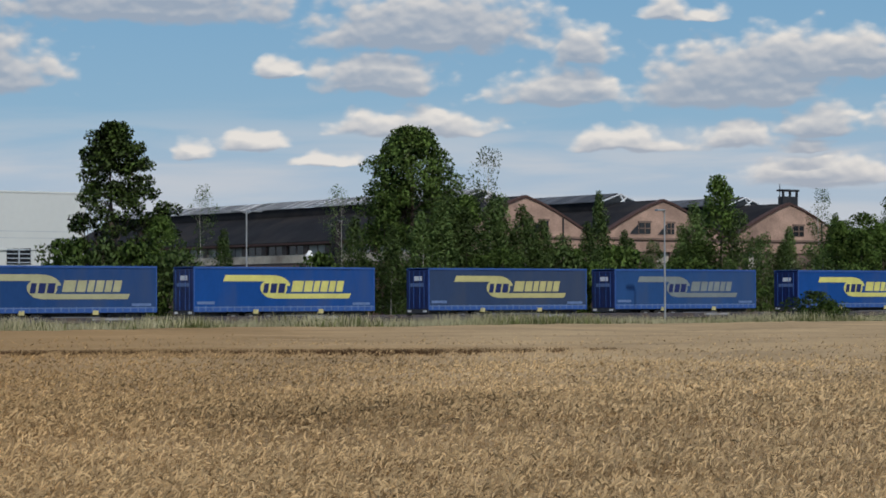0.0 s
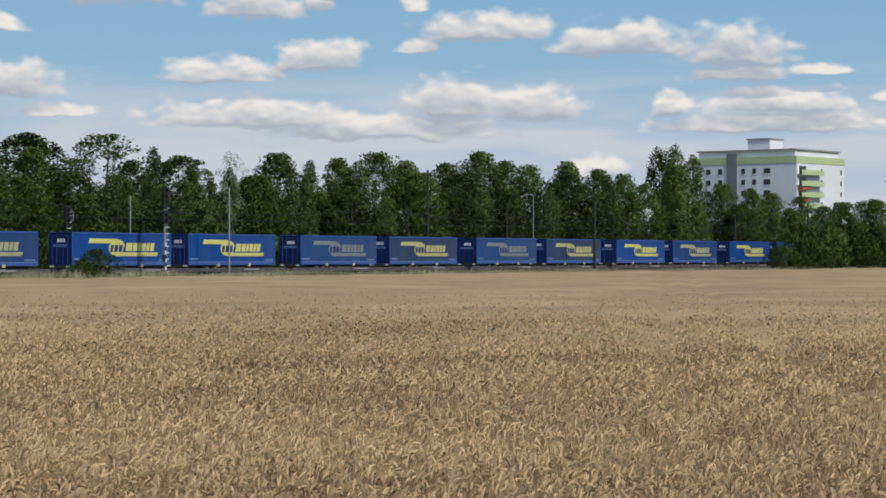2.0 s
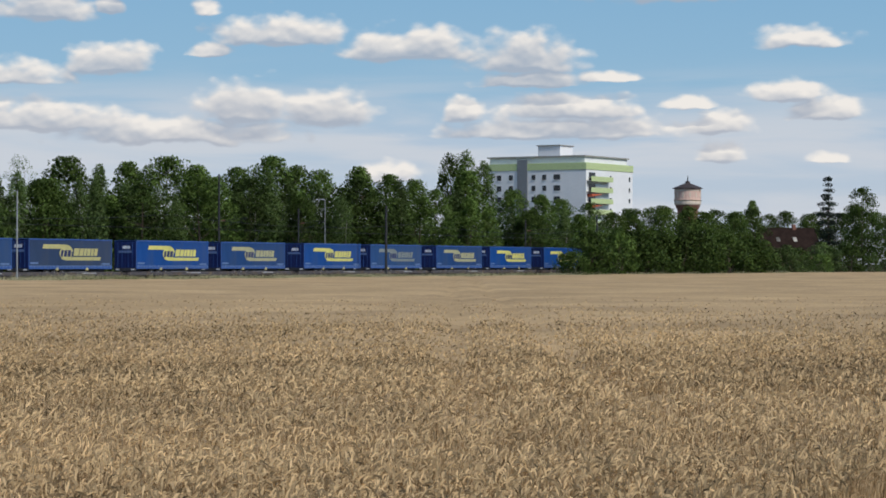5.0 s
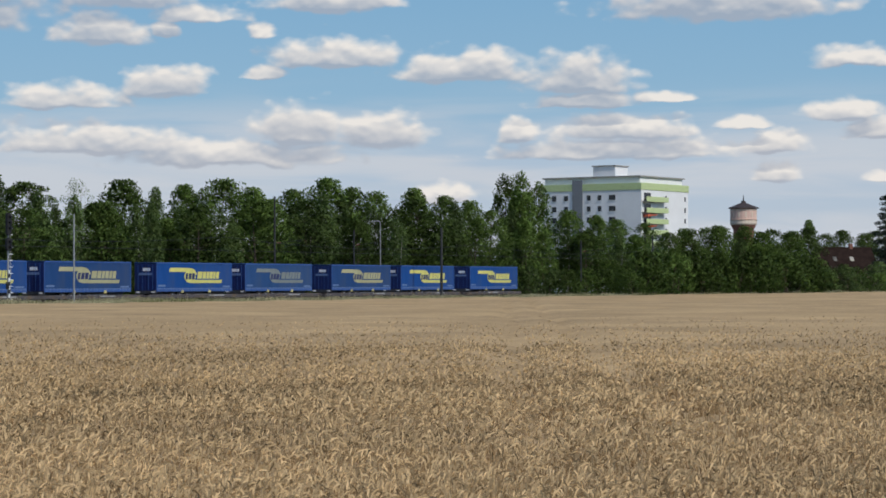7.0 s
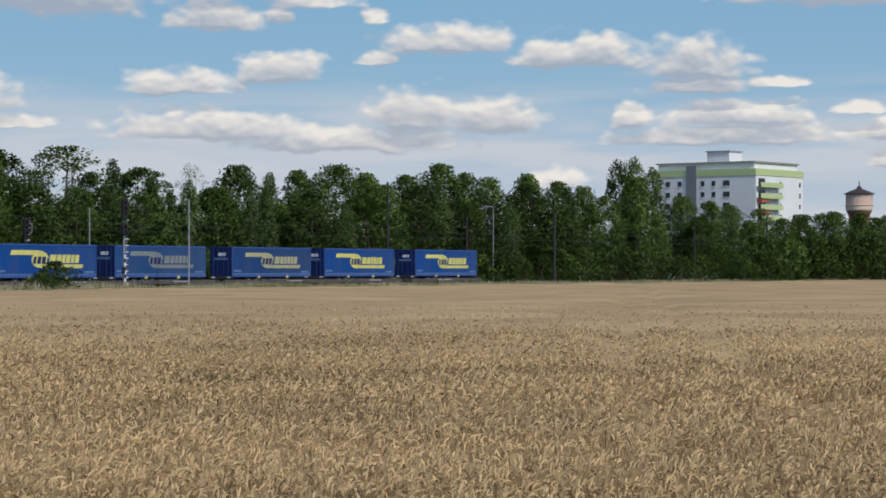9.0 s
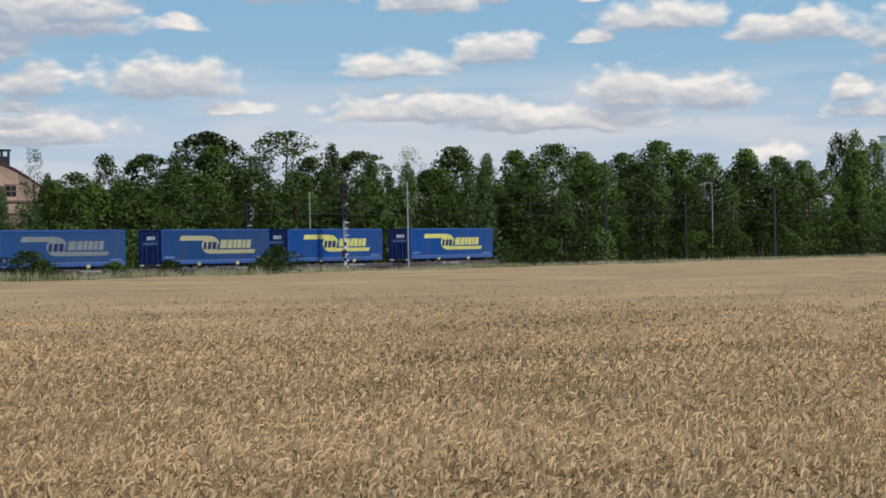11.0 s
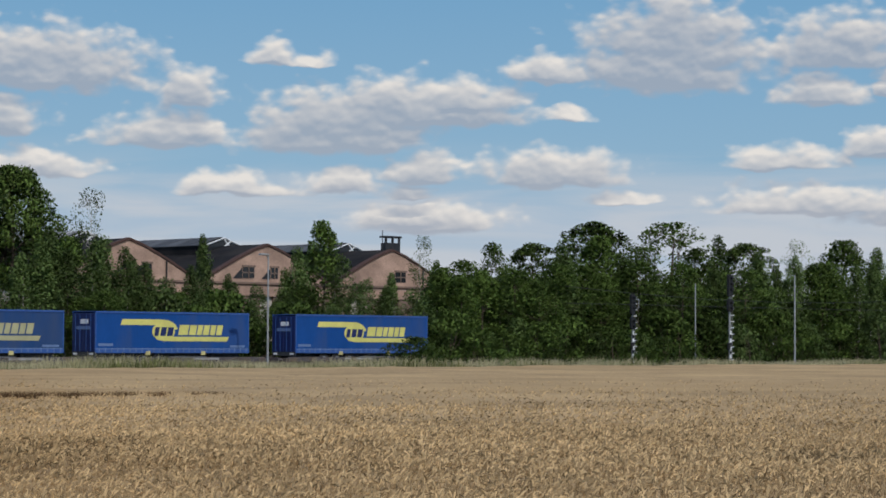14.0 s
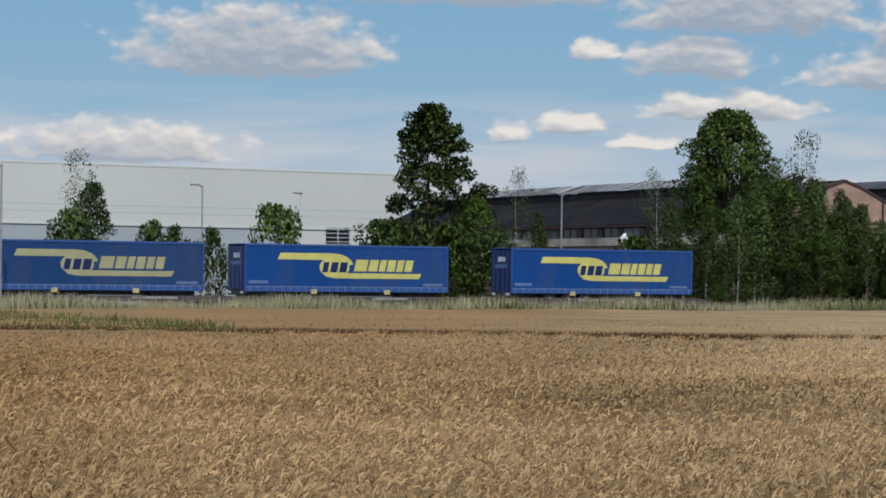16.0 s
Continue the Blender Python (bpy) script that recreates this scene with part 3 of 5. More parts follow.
    wd *= (rng.uniform(0.004, 0.009, len(k)) * np.clip(dist[k] / 16, 1, 2.5) / np.linalg.norm(wd, axis=1))[:, None]
    V = np.stack((foot - wd, foot + wd, top), 1).reshape(-1, 3)
    F = np.arange(len(k) * 3).reshape(-1, 3)
    tagged(new("wheat_stalks", raw_mesh("stalks", V, F, M["stalk"])), "dry straw stalks of the wheat", "wheat", kind="stuff")


def blades(name, material, n, x0, x1, y0, y1, h0, h1, width, label, patch=0.5, seed=1, ground=0.05, slope=0.0):
    """A strip of grass blades in tussocks, one stuff object."""
    rng = np.random.default_rng(seed)
    c = n // 14
    cx, cy = rng.uniform(x0, x1, c), rng.uniform(y0, y1, c)
    cy = cy - slope * (cx - x0)
    ch = h0 + (h1 - h0) * (0.5 + 0.5 * np.sin(cx * 0.41 + 2.2 * np.sin(cx * 0.093))) * rng.uniform(0.5, 1.1, c)
    ch = ch * np.clip(1.12 - (cx - 60) / 330, 0.68, 1.05)
    k = rng.integers(0, c, n)
    x, y = cx[k] + rng.normal(0, patch, n), cy[k] + rng.normal(0, patch * 0.6, n)
    h = ch[k] * rng.uniform(0.5, 1.05, n)
    base = np.stack((x, y, np.full(n, ground)), 1)
    lean = rng.normal(0, 0.22, (n, 2)) * h[:, None]
    tip = base + np.stack((lean[:, 0], lean[:, 1], h), 1)
    a = rng.uniform(0, math.pi, n)
    wd = np.stack((np.cos(a), np.sin(a), 0 * a), 1) * (width * rng.uniform(0.5, 1.2, n))[:, None]
    mid = base * 0.45 + tip * 0.55 + np.stack((0 * h, 0 * h, h * 0.06), 1)
    V = np.stack((base - wd * 0.5, base + wd * 0.5, mid + wd, tip, mid - wd), 1).reshape(-1, 3)
    o = (np.arange(n) * 5)[:, None]
    F = np.concatenate([o + np.array(q) for q in ((0, 1, 2), (0, 2, 4), (4, 2, 3))])
    tagged(new(name, raw_mesh(name, V, F, material)), label, "grass", kind="stuff")


make_ground()
make_field()
blades("verge_grass", M["dry_grass"], 80000, 25, 400, 115.6, 123.2, 0.9, 1.42, 0.022, "tall pale dry grass along the railway", ground=0.24)
blades("verge_weeds", M["weed"], 30000, 25, 400, 115.4, 121.0, 0.5, 1.2, 0.05, "green weeds among the dry verge grass", seed=2, ground=0.25)
blades("field_weeds", M["weed"], 30000, 4, 30, 86, 110, 0.75, 1.0, 0.06, "patch of green weeds at the field lane", seed=5, slope=0.62)


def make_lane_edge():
    """Bent stalks on the trampled lane's far side, shade put into their brown."""
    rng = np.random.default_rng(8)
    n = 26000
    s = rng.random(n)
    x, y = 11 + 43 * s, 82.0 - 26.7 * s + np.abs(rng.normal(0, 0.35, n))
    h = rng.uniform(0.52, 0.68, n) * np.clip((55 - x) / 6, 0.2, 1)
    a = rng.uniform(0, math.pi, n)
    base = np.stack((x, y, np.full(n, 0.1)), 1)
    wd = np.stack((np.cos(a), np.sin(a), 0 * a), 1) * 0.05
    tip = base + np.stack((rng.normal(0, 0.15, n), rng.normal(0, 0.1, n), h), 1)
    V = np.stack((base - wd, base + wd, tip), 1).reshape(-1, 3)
    tagged(new("lane_stalks", raw_mesh("lane_stalks", V, np.arange(3 * n).reshape(-1, 3), M["shaded_stalk"])), "bent stalks along the trampled lane, dark brown for its shade", "wheat", kind="stuff")


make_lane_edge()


# ---- railway ----
def make_railway():
    for k, yc in enumerate((RAIL_Y, 132.8)):
        tagged(new("ballast_bed", mesh_of("ballast_bed", prism([(-2.4, 0.0), (2.4, 0.0), (1.55, 0.14), (-1.55, 0.14)], -700, 700), M["ballast"])), "grey gravel ballast bed", "ballast", kind="structure").matrix_basis = pose(0, yc, 0.02, 0, 0, 90)
        track = thing("railway_track", pose(0, yc, 0.12), "railway track with concrete sleepers on ballast", "railway track", kind="structure")
        prof = [(-0.07, 0), (0.07, 0), (0.07, 0.02), (0.012, 0.04), (0.012, 0.12), (0.036, 0.135), (0.036, 0.172), (-0.036, 0.172), (-0.036, 0.135), (-0.012, 0.12), (-0.012, 0.04), (-0.07, 0.02)]
        for s in (-0.75, 0.75):
            part("rail", prism(prof, -700, 700), M["rail"], track, at=pose(0, s, 0.03, 0, 0, 90))
        bm = bmesh.new()
        for i in range(-20, 640):
            box(i * 0.63 - 0.13, i * 0.63 + 0.13, -1.3, 1.3, -0.12, 0.03, bm=bm)
        tagged(part("sleepers", bm, M["sleeper"], track), kind="stuff")


make_railway()


# ---- train ----
RAIL_TOP = 0.32
BODY_TOP, BODY_LOW, HALF = 4.105, 1.26, 6.81


def mark_shapes(side, y, mark, dark):
    """The printed mark on a curtain: a stripe that loops round an oval, six slanted blocks, a lower stripe; plain shapes."""
    def at(u, v):
        return (u - HALF, BODY_TOP - v)

    t = 0.012
    loop = [at(2.30, 0.52), at(5.6, 0.52)] + [at(5.75 + 1.35 * math.sin(a), 1.27 - 0.75 * math.cos(a)) for a in np.linspace(0.25, 1.45, 7)]
    loop += [at(5.75 + 1.05 * math.sin(a), 1.27 - 0.42 * math.cos(a)) for a in np.linspace(1.45, 0.25, 7)] + [at(5.4, 0.92), at(2.12, 0.92)]
    part("stripe", prism(loop, y - t, y), mark, side, "yellow printed stripe")
    oval = [at(5.85 + 1.0 * math.cos(a), 1.36 - 0.62 * math.sin(a)) for a in np.linspace(0, 2 * math.pi, 25)[:-1]]
    part("oval", prism(oval, y - t * 1.5, y), mark, side, "yellow printed oval")
    for a, b in ((5.02, 5.38), (5.55, 6.0), (6.14, 6.62)):
        part("dark_bar", prism([at(a, 1.66), at(b, 1.66), at(b + 0.13, 1.05), at(a + 0.13, 1.05)], y - t * 2.4, y), dark, side)
    x = 7.15
    for wide in (0.94, 0.72, 0.54, 0.64, 0.56, 0.62):
        part("block", prism([at(x, 1.58), at(x + wide - 0.11, 1.58), at(x + wide + 0.05, 0.88), at(x + 0.16, 0.88)], y - t, y), mark, side)
        x += wide
    low = [at(4.95, 1.62), at(5.35, 1.70), at(11.75, 1.70), at(11.58, 2.02), at(5.9, 2.02), at(5.3, 1.92)]
    part("stripe", prism(low, y - t, y), mark, side, "yellow printed lower stripe")


def make_trailer(state):
    """A curtain-sided semi-trailer, as it rides on its wagon; origin at rail height below its middle."""
    blue, mark = TARPS[state]
    words = {"bright": "clean bright blue curtain-sided trailer with yellow mark", "mid": "dusty blue curtain-sided trailer with dull yellow mark",
             "grey": "sooty grey-blue curtain-sided trailer with pale yellow mark", "faded": "weathered blue curtain-sided trailer with faded grey mark"}[state]
    tr = thing("semi_trailer", pose(0, 0, RAIL_TOP), words + " on a wagon", "trailer", "trailers of the freight train")
    # curtain sides: cloth between the posts, with soft waves
    for s in (-1, 1):
        nx, zs = 80, (BODY_LOW + 0.33, BODY_LOW + 0.9, BODY_LOW + 1.7, BODY_LOW + 2.4, BODY_TOP - 0.10)
        bm = bmesh.new()
        rows = [[bm.verts.new((-HALF + 0.06 + (2 * HALF - 0.12) * i / nx, s * (1.262 - 0.004 * math.sin(i * 0.9 + z) - 0.007 * math.sin(i * 0.31)), z)) for i in range(nx + 1)] for z in zs]
        for a, b in zip(rows, rows[1:]):
            for i in range(nx):
                bm.faces.new((a[i], a[i + 1], b[i + 1], b[i]) if s < 0 else (b[i], b[i + 1], a[i + 1], a[i]))
        curtain = part("curtain", bm, blue, tr, "blue tarpaulin side curtain")
        if s < 0:
            mark_shapes(curtain, -1.272, mark, M["navy"])
    part("roof", box(-HALF, HALF, -1.275, 1.275, BODY_TOP - 0.05, BODY_TOP, 0.02), M["rail_blue"], tr, "pale roof sheet")
    for s in (-1, 1):
        part("cant_rail", box(-HALF, HALF, s * 1.275 - 0.03, s * 1.275 + 0.03, BODY_TOP - 0.13, BODY_TOP - 0.01, 0.01), M["rail_blue"], tr)
        part("side_rail", box(-HALF, HALF, s * 1.265 - 0.03, s * 1.265 + 0.03, BODY_LOW, BODY_LOW + 0.26, 0.01), M["rail_blue"], tr)
        part("rub_stripe", box(-HALF + 0.1, HALF - 0.1, s * 1.28 - 0.02, s * 1.28 + 0.02, BODY_LOW + 0.27, BODY_LOW + 0.33), M["pale_blue"], tr, "pale stripe along the curtain foot")
    for i in range(26):
        part("buckle", box(-HALF + 0.3 + i * 0.52, -HALF + 0.36 + i * 0.52, -1.312, -1.29, BODY_LOW + 0.06, BODY_LOW + 0.36), M["pale_blue"], tr)
    for x in (-HALF + 0.04, HALF - 0.04):
        for s in (-1, 1):
            part("corner_post", box(x - 0.04, x + 0.04, s * 1.262 - 0.03, s * 1.262 + 0.03, BODY_LOW, BODY_TOP - 0.02, 0.01), M["rail_blue"], tr)
    part("floor", box(-HALF, HALF, -1.24, 1.24, BODY_LOW + 0.02, BODY_LOW + 0.14), M["chassis"], tr)
    part("front_wall", box(HALF - 0.05, HALF + 0.015, -1.24, 1.24, BODY_LOW, BODY_TOP - 0.06), M["rail_blue"], tr)
    # rear: two doors with locking bars, a beam with lamps; writing as plain bars
    for s in (-1, 1):
        door = part("door", box(-HALF - 0.04, -HALF + 0.02, min(0, s * 1.23) + 0.01, max(0, s * 1.23) - 0.01, BODY_LOW + 0.1, BODY_TOP - 0.14, 0.01), M["navy"], tr, "dark blue rear door")
        for k in (0.35, 0.85):
            part("locking_bar", tube([(-HALF - 0.07, s * k, BODY_LOW + 0.12), (-HALF - 0.07, s * k, BODY_TOP - 0.16)], (0.02, 0.02), 6), M["rail_blue"], door)
    part("lettering_bar", box(-HALF - 0.06, -HALF - 0.03, -0.55, 0.30, BODY_TOP - 0.85, BODY_TOP - 0.55), M["white"], tr, "pale bars of door lettering")
    part("lettering_bar", box(-HALF - 0.06, -HALF - 0.03, -0.75, 0.75, BODY_TOP - 1.25, BODY_TOP - 1.02), M["pale_blue"], tr)
    part("rear_beam", box(-HALF - 0.03, -HALF + 0.12, -1.24, 1.24, BODY_LOW - 0.22, BODY_LOW + 0.08, 0.02), M["chassis"], tr)
    for s in (-1, 1):
        part("plate", box(-HALF - 0.06, -HALF - 0.02, s * 0.9 - 0.2, s * 0.9 + 0.2, BODY_LOW - 0.12, BODY_LOW + 0.02), M["white"], tr)
    for x in (-2.3, 2.6):
        part("lifting_pad", box(x - 0.19, x + 0.19, -1.30, -1.18, BODY_LOW - 0.13, BODY_LOW + 0.15, 0.01), M["pad"], tr, "yellow lifting pad")
    part("label", box(-HALF + 0.25, -HALF + 1.5, -1.285, -1.27, BODY_LOW + 0.48, BODY_LOW + 0.66), M["pale_blue"], tr, "small plain label bar")
    part("label", box(HALF - 1.75, HALF - 0.4, -1.285, -1.27, BODY_LOW + 0.40, BODY_LOW + 0.56), M["pale_blue"], tr)
    for s in (-1, 1):
        part("chassis_beam", box(-HALF + 0.2, HALF - 0.3, s * 0.48 - 0.06, s * 0.48 + 0.06, BODY_LOW - 0.34, BODY_LOW + 0.02), M["chassis"], tr)
        first = None
        for x in (-3.9, -2.6, -1.3):
            if first is None:
                first = wheel = part("tyre", tube([(0, -0.15, 0), (0, -0.11, 0), (0, 0.11, 0), (0, 0.15, 0)], (0.40, 0.5, 0.5, 0.40), 18), M["tyre"], tr, at=pose(x, s * 1.02, 0.80))
            else:
                wheel = again("tyre", first, tr, pose(x, s * 1.02, 0.80))
            part("rim", tube([(0, -0.17, 0), (0, 0.17, 0)], (0.26, 0.26), 12), M["rim"], wheel)
    part("landing_gear", box(3.6, 3.8, -0.9, 0.9, 0.75, BODY_LOW - 0.05, 0.02), M["chassis"], tr)
    part("underrun_guard", box(-0.3, 3.0, -1.22, -1.18, 0.86, 1.02), M["rim"], tr)
    return tr


def make_wagon(half=16.3, label="grey steel double pocket wagon on three bogies", bogies=(-14.3, 0.0, 14.3), beams=(-16.2, -0.6, 0.6, 16.2, -8.2, 8.2), panels=((-5.8, -3.0), (9.6, 12.0))):
    """A pocket wagon; origin at rail height below its middle."""
    wg = thing("pocket_wagon", pose(0, 0, RAIL_TOP), label, "wagon", "wagons of the freight train")
    for s in (-1, 1):
        part("side_sill", box(-half, half, s * 1.36 - 0.07, s * 1.36 + 0.07, 0.62, 0.98, 0.03), M["wagon"], wg)
        for a, b in panels:
            part("sill_panel", box(a, b, s * 1.44 - 0.02, s * 1.44 + 0.02, 0.80, 0.93), M["wagon_light"], wg, "pale panel on the sill")
    for x in beams:
        part("cross_beam", box(x - 0.25, x + 0.25, -1.3, 1.3, 0.55, 0.9, 0.02), M["wagon"], wg)
    for x in (bogies[0] + 0.1, bogies[-1] - 0.1):
        part("hitch", box(x - 0.25, x + 0.25, -0.45, 0.45, 0.9, 1.22, 0.05), M["wagon"], wg)
    for x in (-half - 0.2, half + 0.2):
        for s in (-0.87, 0.87):
            part("buffer", tube([(x, s, 0.78), (x + math.copysign(0.45, x), s, 0.78), (x + math.copysign(0.46, x), s, 0.78), (x + math.copysign(0.52, x), s, 0.78)], (0.11, 0.11, 0.24, 0.24), 12), M["wagon"], wg)
    for x in bogies:
        bogie = part("bogie", box(-1.5, 1.5, -1.12, 1.12, 0.45, 0.70, 0.05), M["wagon"], wg, at=pose(x, 0, 0))
        for dx in (-0.9, 0.9):
            part("wheelset", tube([(dx, -0.82, 0.46), (dx, -0.72, 0.46), (dx, -0.719, 0.46), (dx, 0.719, 0.46), (dx, 0.72, 0.46), (dx, 0.82, 0.46)], (0.46, 0.46, 0.09, 0.09, 0.46, 0.46), 20), M["rail"], bogie)
            for s in (-1, 1):
                part("axle_box", box(dx - 0.18, dx + 0.18, s * 1.12 - 0.1, s * 1.12 + 0.1, 0.32, 0.62, 0.03), M["wagon"], bogie)
    return wg


STATES = ("bright bright mid faded bright mid bright grey faded grey faded bright bright mid grey mid bright faded grey bright mid mid bright mid bright").split()
FIRST_RIGHT, PAIR, UNIT = 411.4, 16.2, 34.15
train = []   # each vehicle and its place along the track at the start


def make_train():
    models = {}
    for i, state in enumerate(STATES):
        # the last trailer rides alone; the others stand in pairs on double wagons
        right = FIRST_RIGHT if i == 0 else FIRST_RIGHT - 18.1 - UNIT * ((i - 1) // 2) - PAIR * ((i - 1) % 2)
        x = right - HALF
        if state in models:
            ob = copy_thing(models[state], pose(x, RAIL_Y, RAIL_TOP))
        else:
            ob = models[state] = make_trailer(state)
        train.append((ob, x))
    train.append((make_wagon(7.6, "short grey steel wagon under the last trailer", (-5.6, 5.6), (-7.5, 0.0, 7.5), ((-2.0, 0.8),)), FIRST_RIGHT - HALF))
    wagon = None
    for k in range(1, 13):
        x = FIRST_RIGHT - 18.1 - HALF - PAIR / 2 - UNIT * (k - 1)
        wagon_ob = make_wagon() if wagon is None else copy_thing(wagon, pose(x, RAIL_Y, RAIL_TOP))
        wagon = wagon or wagon_ob
        train.append((wagon_ob, x))


make_train()


# ---- buildings ----
def nave_profile(half, eave, peak, n=10):
    """A low curved roof line with a slight point, from eave to eave."""
    pts = []
    for i in range(n + 1):
        u = -1 + 2 * i / n
        pts.append((u * half, eave + (peak - eave) * (1 - abs(u) ** 1.22)))
    return pts


def make_hall():
    """The old works: three naves side by side, their gables towards the railway."""
    hall = thing("factory_hall", pose(0, 180, 0), "derelict pink-rendered factory hall with curved gables and dark roofs", "factory")
    half, eave, peak, deep = 8.85, 8.3, 12.3, 84
    centres = (139.6, 157.4, 175.2)
    for k, cx in enumerate(centres):
        prof = nave_profile(half, eave, peak)
        # gable wall with two window openings cut by building it in bands
        gable = part("gable_wall", prism([(x + cx, z) for x, z in prof] + [(cx + half, 7.2), (cx - half, 7.2)], 0.0, 0.5), M["pink_render"], hall, "pink rendered curved gable")
        for a, b in ((-half, -6.2), (-4.6, -0.9), (0.9, 4.6), (6.2, half)):
            part("wall_pier", box(cx + a, cx + b, 0.02, 0.48, 0, 7.2), M["brown_render"], hall)
        for a, b in ((-6.2, -4.6), (-0.9, 0.9), (4.6, 6.2)):
            part("wall_infill", box(cx + a, cx + b, 0.02, 0.48, 0, 2.0), M["brown_render"], hall)
            win = part("window", box(cx + a, cx + b, 0.30, 0.36, 2.0, 7.2), M["pale_glass"], hall)
            for j in (1, 2, 3):
                part("glazing_bar", box(cx + a, cx + b, 0.24, 0.30, 2 + j * 1.3 - 0.05, 2 + j * 1.3 + 0.05), M["verge"], win)
        part("cornice", box(cx - half, cx + half, -0.14, 0.0, 7.05, 7.35, 0.03), M["pink_render"], hall)
        part("verge_board", prism([(x + cx, z + 0.18) for x, z in prof] + [(x + cx, z - 0.05) for x, z in prof[::-1]], -0.14, 0.6), M["verge"], hall, "dark red roof edge")
        # upper gable openings with broken dark panes, a slanted hood beside one
        for wx, ww in (((-0.4, 0.8), (1.7, 1.1)), ((-3.3, 1.5), (0.5, 0.9)), ((0.5, 1.5),))[k]:
            op = part("gable_window", box(cx + wx, cx + wx + ww, -0.05, 0.02, 8.9, 10.0), M["dark_glass"], hall, "dark broken gable window")
            part("window_lintel", box(cx + wx - 0.15, cx + wx + ww + 0.15, -0.1, 0.0, 10.0, 10.2), M["brown_render"], op)
            part("glazing_bar", box(cx + wx, cx + wx + ww, -0.09, -0.05, 9.4, 9.5), M["brown_render"], op)
            part("glazing_bar", box(cx + wx + ww / 2 - 0.05, cx + wx + ww / 2 + 0.05, -0.09, -0.05, 8.9, 10.0), M["brown_render"], op)
            part("window_hood", prism([(cx + wx - 1.3, 8.85), (cx + wx - 0.1, 8.85), (cx + wx - 0.1, 9.9)], -0.06, 0.01), M["dark_steel"], hall)
        part("downpipe", tube([(cx + 4.6, -0.12, 7.3), (cx + 4.6, -0.12, 10.3)], (0.09, 0.09), 6), M["dark_steel"], hall)
        part("cornice", box(cx - half + 0.2, cx + half - 0.2, -0.2, 0.0, 8.25, 8.5, 0.03), M["brown_render"], hall)
        part("roof", prism([(x + cx, z + 0.12) for x, z in prof] + [(x + cx, z - 0.08) for x, z in prof[::-1]], 0.6, deep), M["bitumen"], hall, "dark bitumen roof")
        # lantern along the ridge, glazed in panes
        lan = part("roof_lantern", prism([(cx - 2.7, 11.5), (cx + 2.7, 11.5), (cx + 2.7, 12.35), (cx, 13.25), (cx - 2.7, 12.35)], 7, deep - 2), M["bitumen"], hall, "long ridge lantern")
        part("lantern_end", prism([(cx - 2.6, 11.6), (cx + 2.6, 11.6), (cx + 2.6, 12.3), (cx, 13.15), (cx - 2.6, 12.3)], 6.9, 6.98), M["dark_glass"], lan, "broken lantern end with pale frame")
        for x0, z0, x1, z1 in ((-2.7, 12.35, 0, 13.25), (0, 13.25, 2.7, 12.35), (-1.2, 11.6, 0.9, 12.9), (1.4, 11.6, 0.0, 13.1)):
            part("lantern_bar", tube([(cx + x0, 6.85, z0), (cx + x1, 6.85, z1)], (0.09, 0.09), 5), M["white"], lan)
        rng = random.Random(k)
        for i in range(36):
            y0 = 7.3 + i * 2.05
            if y0 > deep - 4:
                break
            m = M["skylight"] if k == 0 and rng.random() < 0.4 else M["sheet_pale"] if k == 0 else M["sheet_roof"]
            o = part("lantern_pane", prism([(cx - 2.85, 12.36), (cx - 0.05, 13.30), (cx - 0.05, 13.36), (cx - 2.85, 12.42)], y0, y0 + 1.9), m, lan)
            if k == 0:
                for q in range(3):
                    part("pane_bar", prism([(cx - 2.85, 12.43), (cx - 0.05, 13.37), (cx - 0.05, 13.41), (cx - 2.85, 12.47)], y0 + 0.3 + 0.6 * q, y0 + 0.42 + 0.6 * q), M["dark_steel"] if m is M["skylight"] else M["white"] if rng.random() < 0.3 else M["galv"], o)
            part("lantern_pane", prism([(cx + 0.05, 13.30), (cx + 2.85, 12.36), (cx + 2.85, 12.42), (cx + 0.05, 13.36)], y0, y0 + 1.9), M["sheet_roof"], lan)
    # west side wall with a row of windows, some cream for sun on the glass
    x0 = centres[0] - half
    part("side_wall", box(x0, x0 + 0.4, 0.6, deep, 0, 6.2), M["brown_render"], hall, "long side wall")
    part("sill_band", box(x0 - 0.08, x0 + 0.4, 0.6, deep, 6.2, 7.05), M["cream_wall"], hall, "pale rendered band below the windows")
    part("side_wall", box(x0, x0 + 0.4, 0.6, deep, 8.0, 8.3), M["brown_render"], hall)
    rng = random.Random(4)
    for i in range(20):
        y0 = 0.6 + i * 4.17
        part("wall_pier", box(x0 - 0.05, x0 + 0.4, y0, y0 + 0.9, 7.05, 8.0), M["brown_render"], hall)
        # lit windows take the cream wall colour in place of sunlight on glass
        lit = rng.random() < 0.6
        win = part("window", box(x0 + 0.15, x0 + 0.2, y0 + 0.9, y0 + 4.17, 7.05, 8.0), M["cream_wall"] if lit else M["dark_glass"], hall, "window coloured cream for sunlit glass" if lit else "dark broken window")
        part("glazing_bar", box(x0 + 0.1, x0 + 0.15, y0 + 2.4, y0 + 2.55, 7.05, 8.0), M["brown_render"], win)
    part("eave", box(x0 - 0.5, x0 + 0.2, 0.2, deep, 8.12, 8.32), M["verge"], hall)
    part("side_wall", box(centres[2] + half - 0.4, centres[2] + half, 0.6, deep, 0, 8.3), M["brown_render"], hall)
    part("back_wall", box(x0, centres[2] + half, deep - 0.4, deep, 0, 8.3), M["brown_render"], hall)
    part("annex_wall", box(x0 - 7, x0 - 0.1, 14, 60, 0, 5.0), M["brown_render"], hall, "low annex along the side")
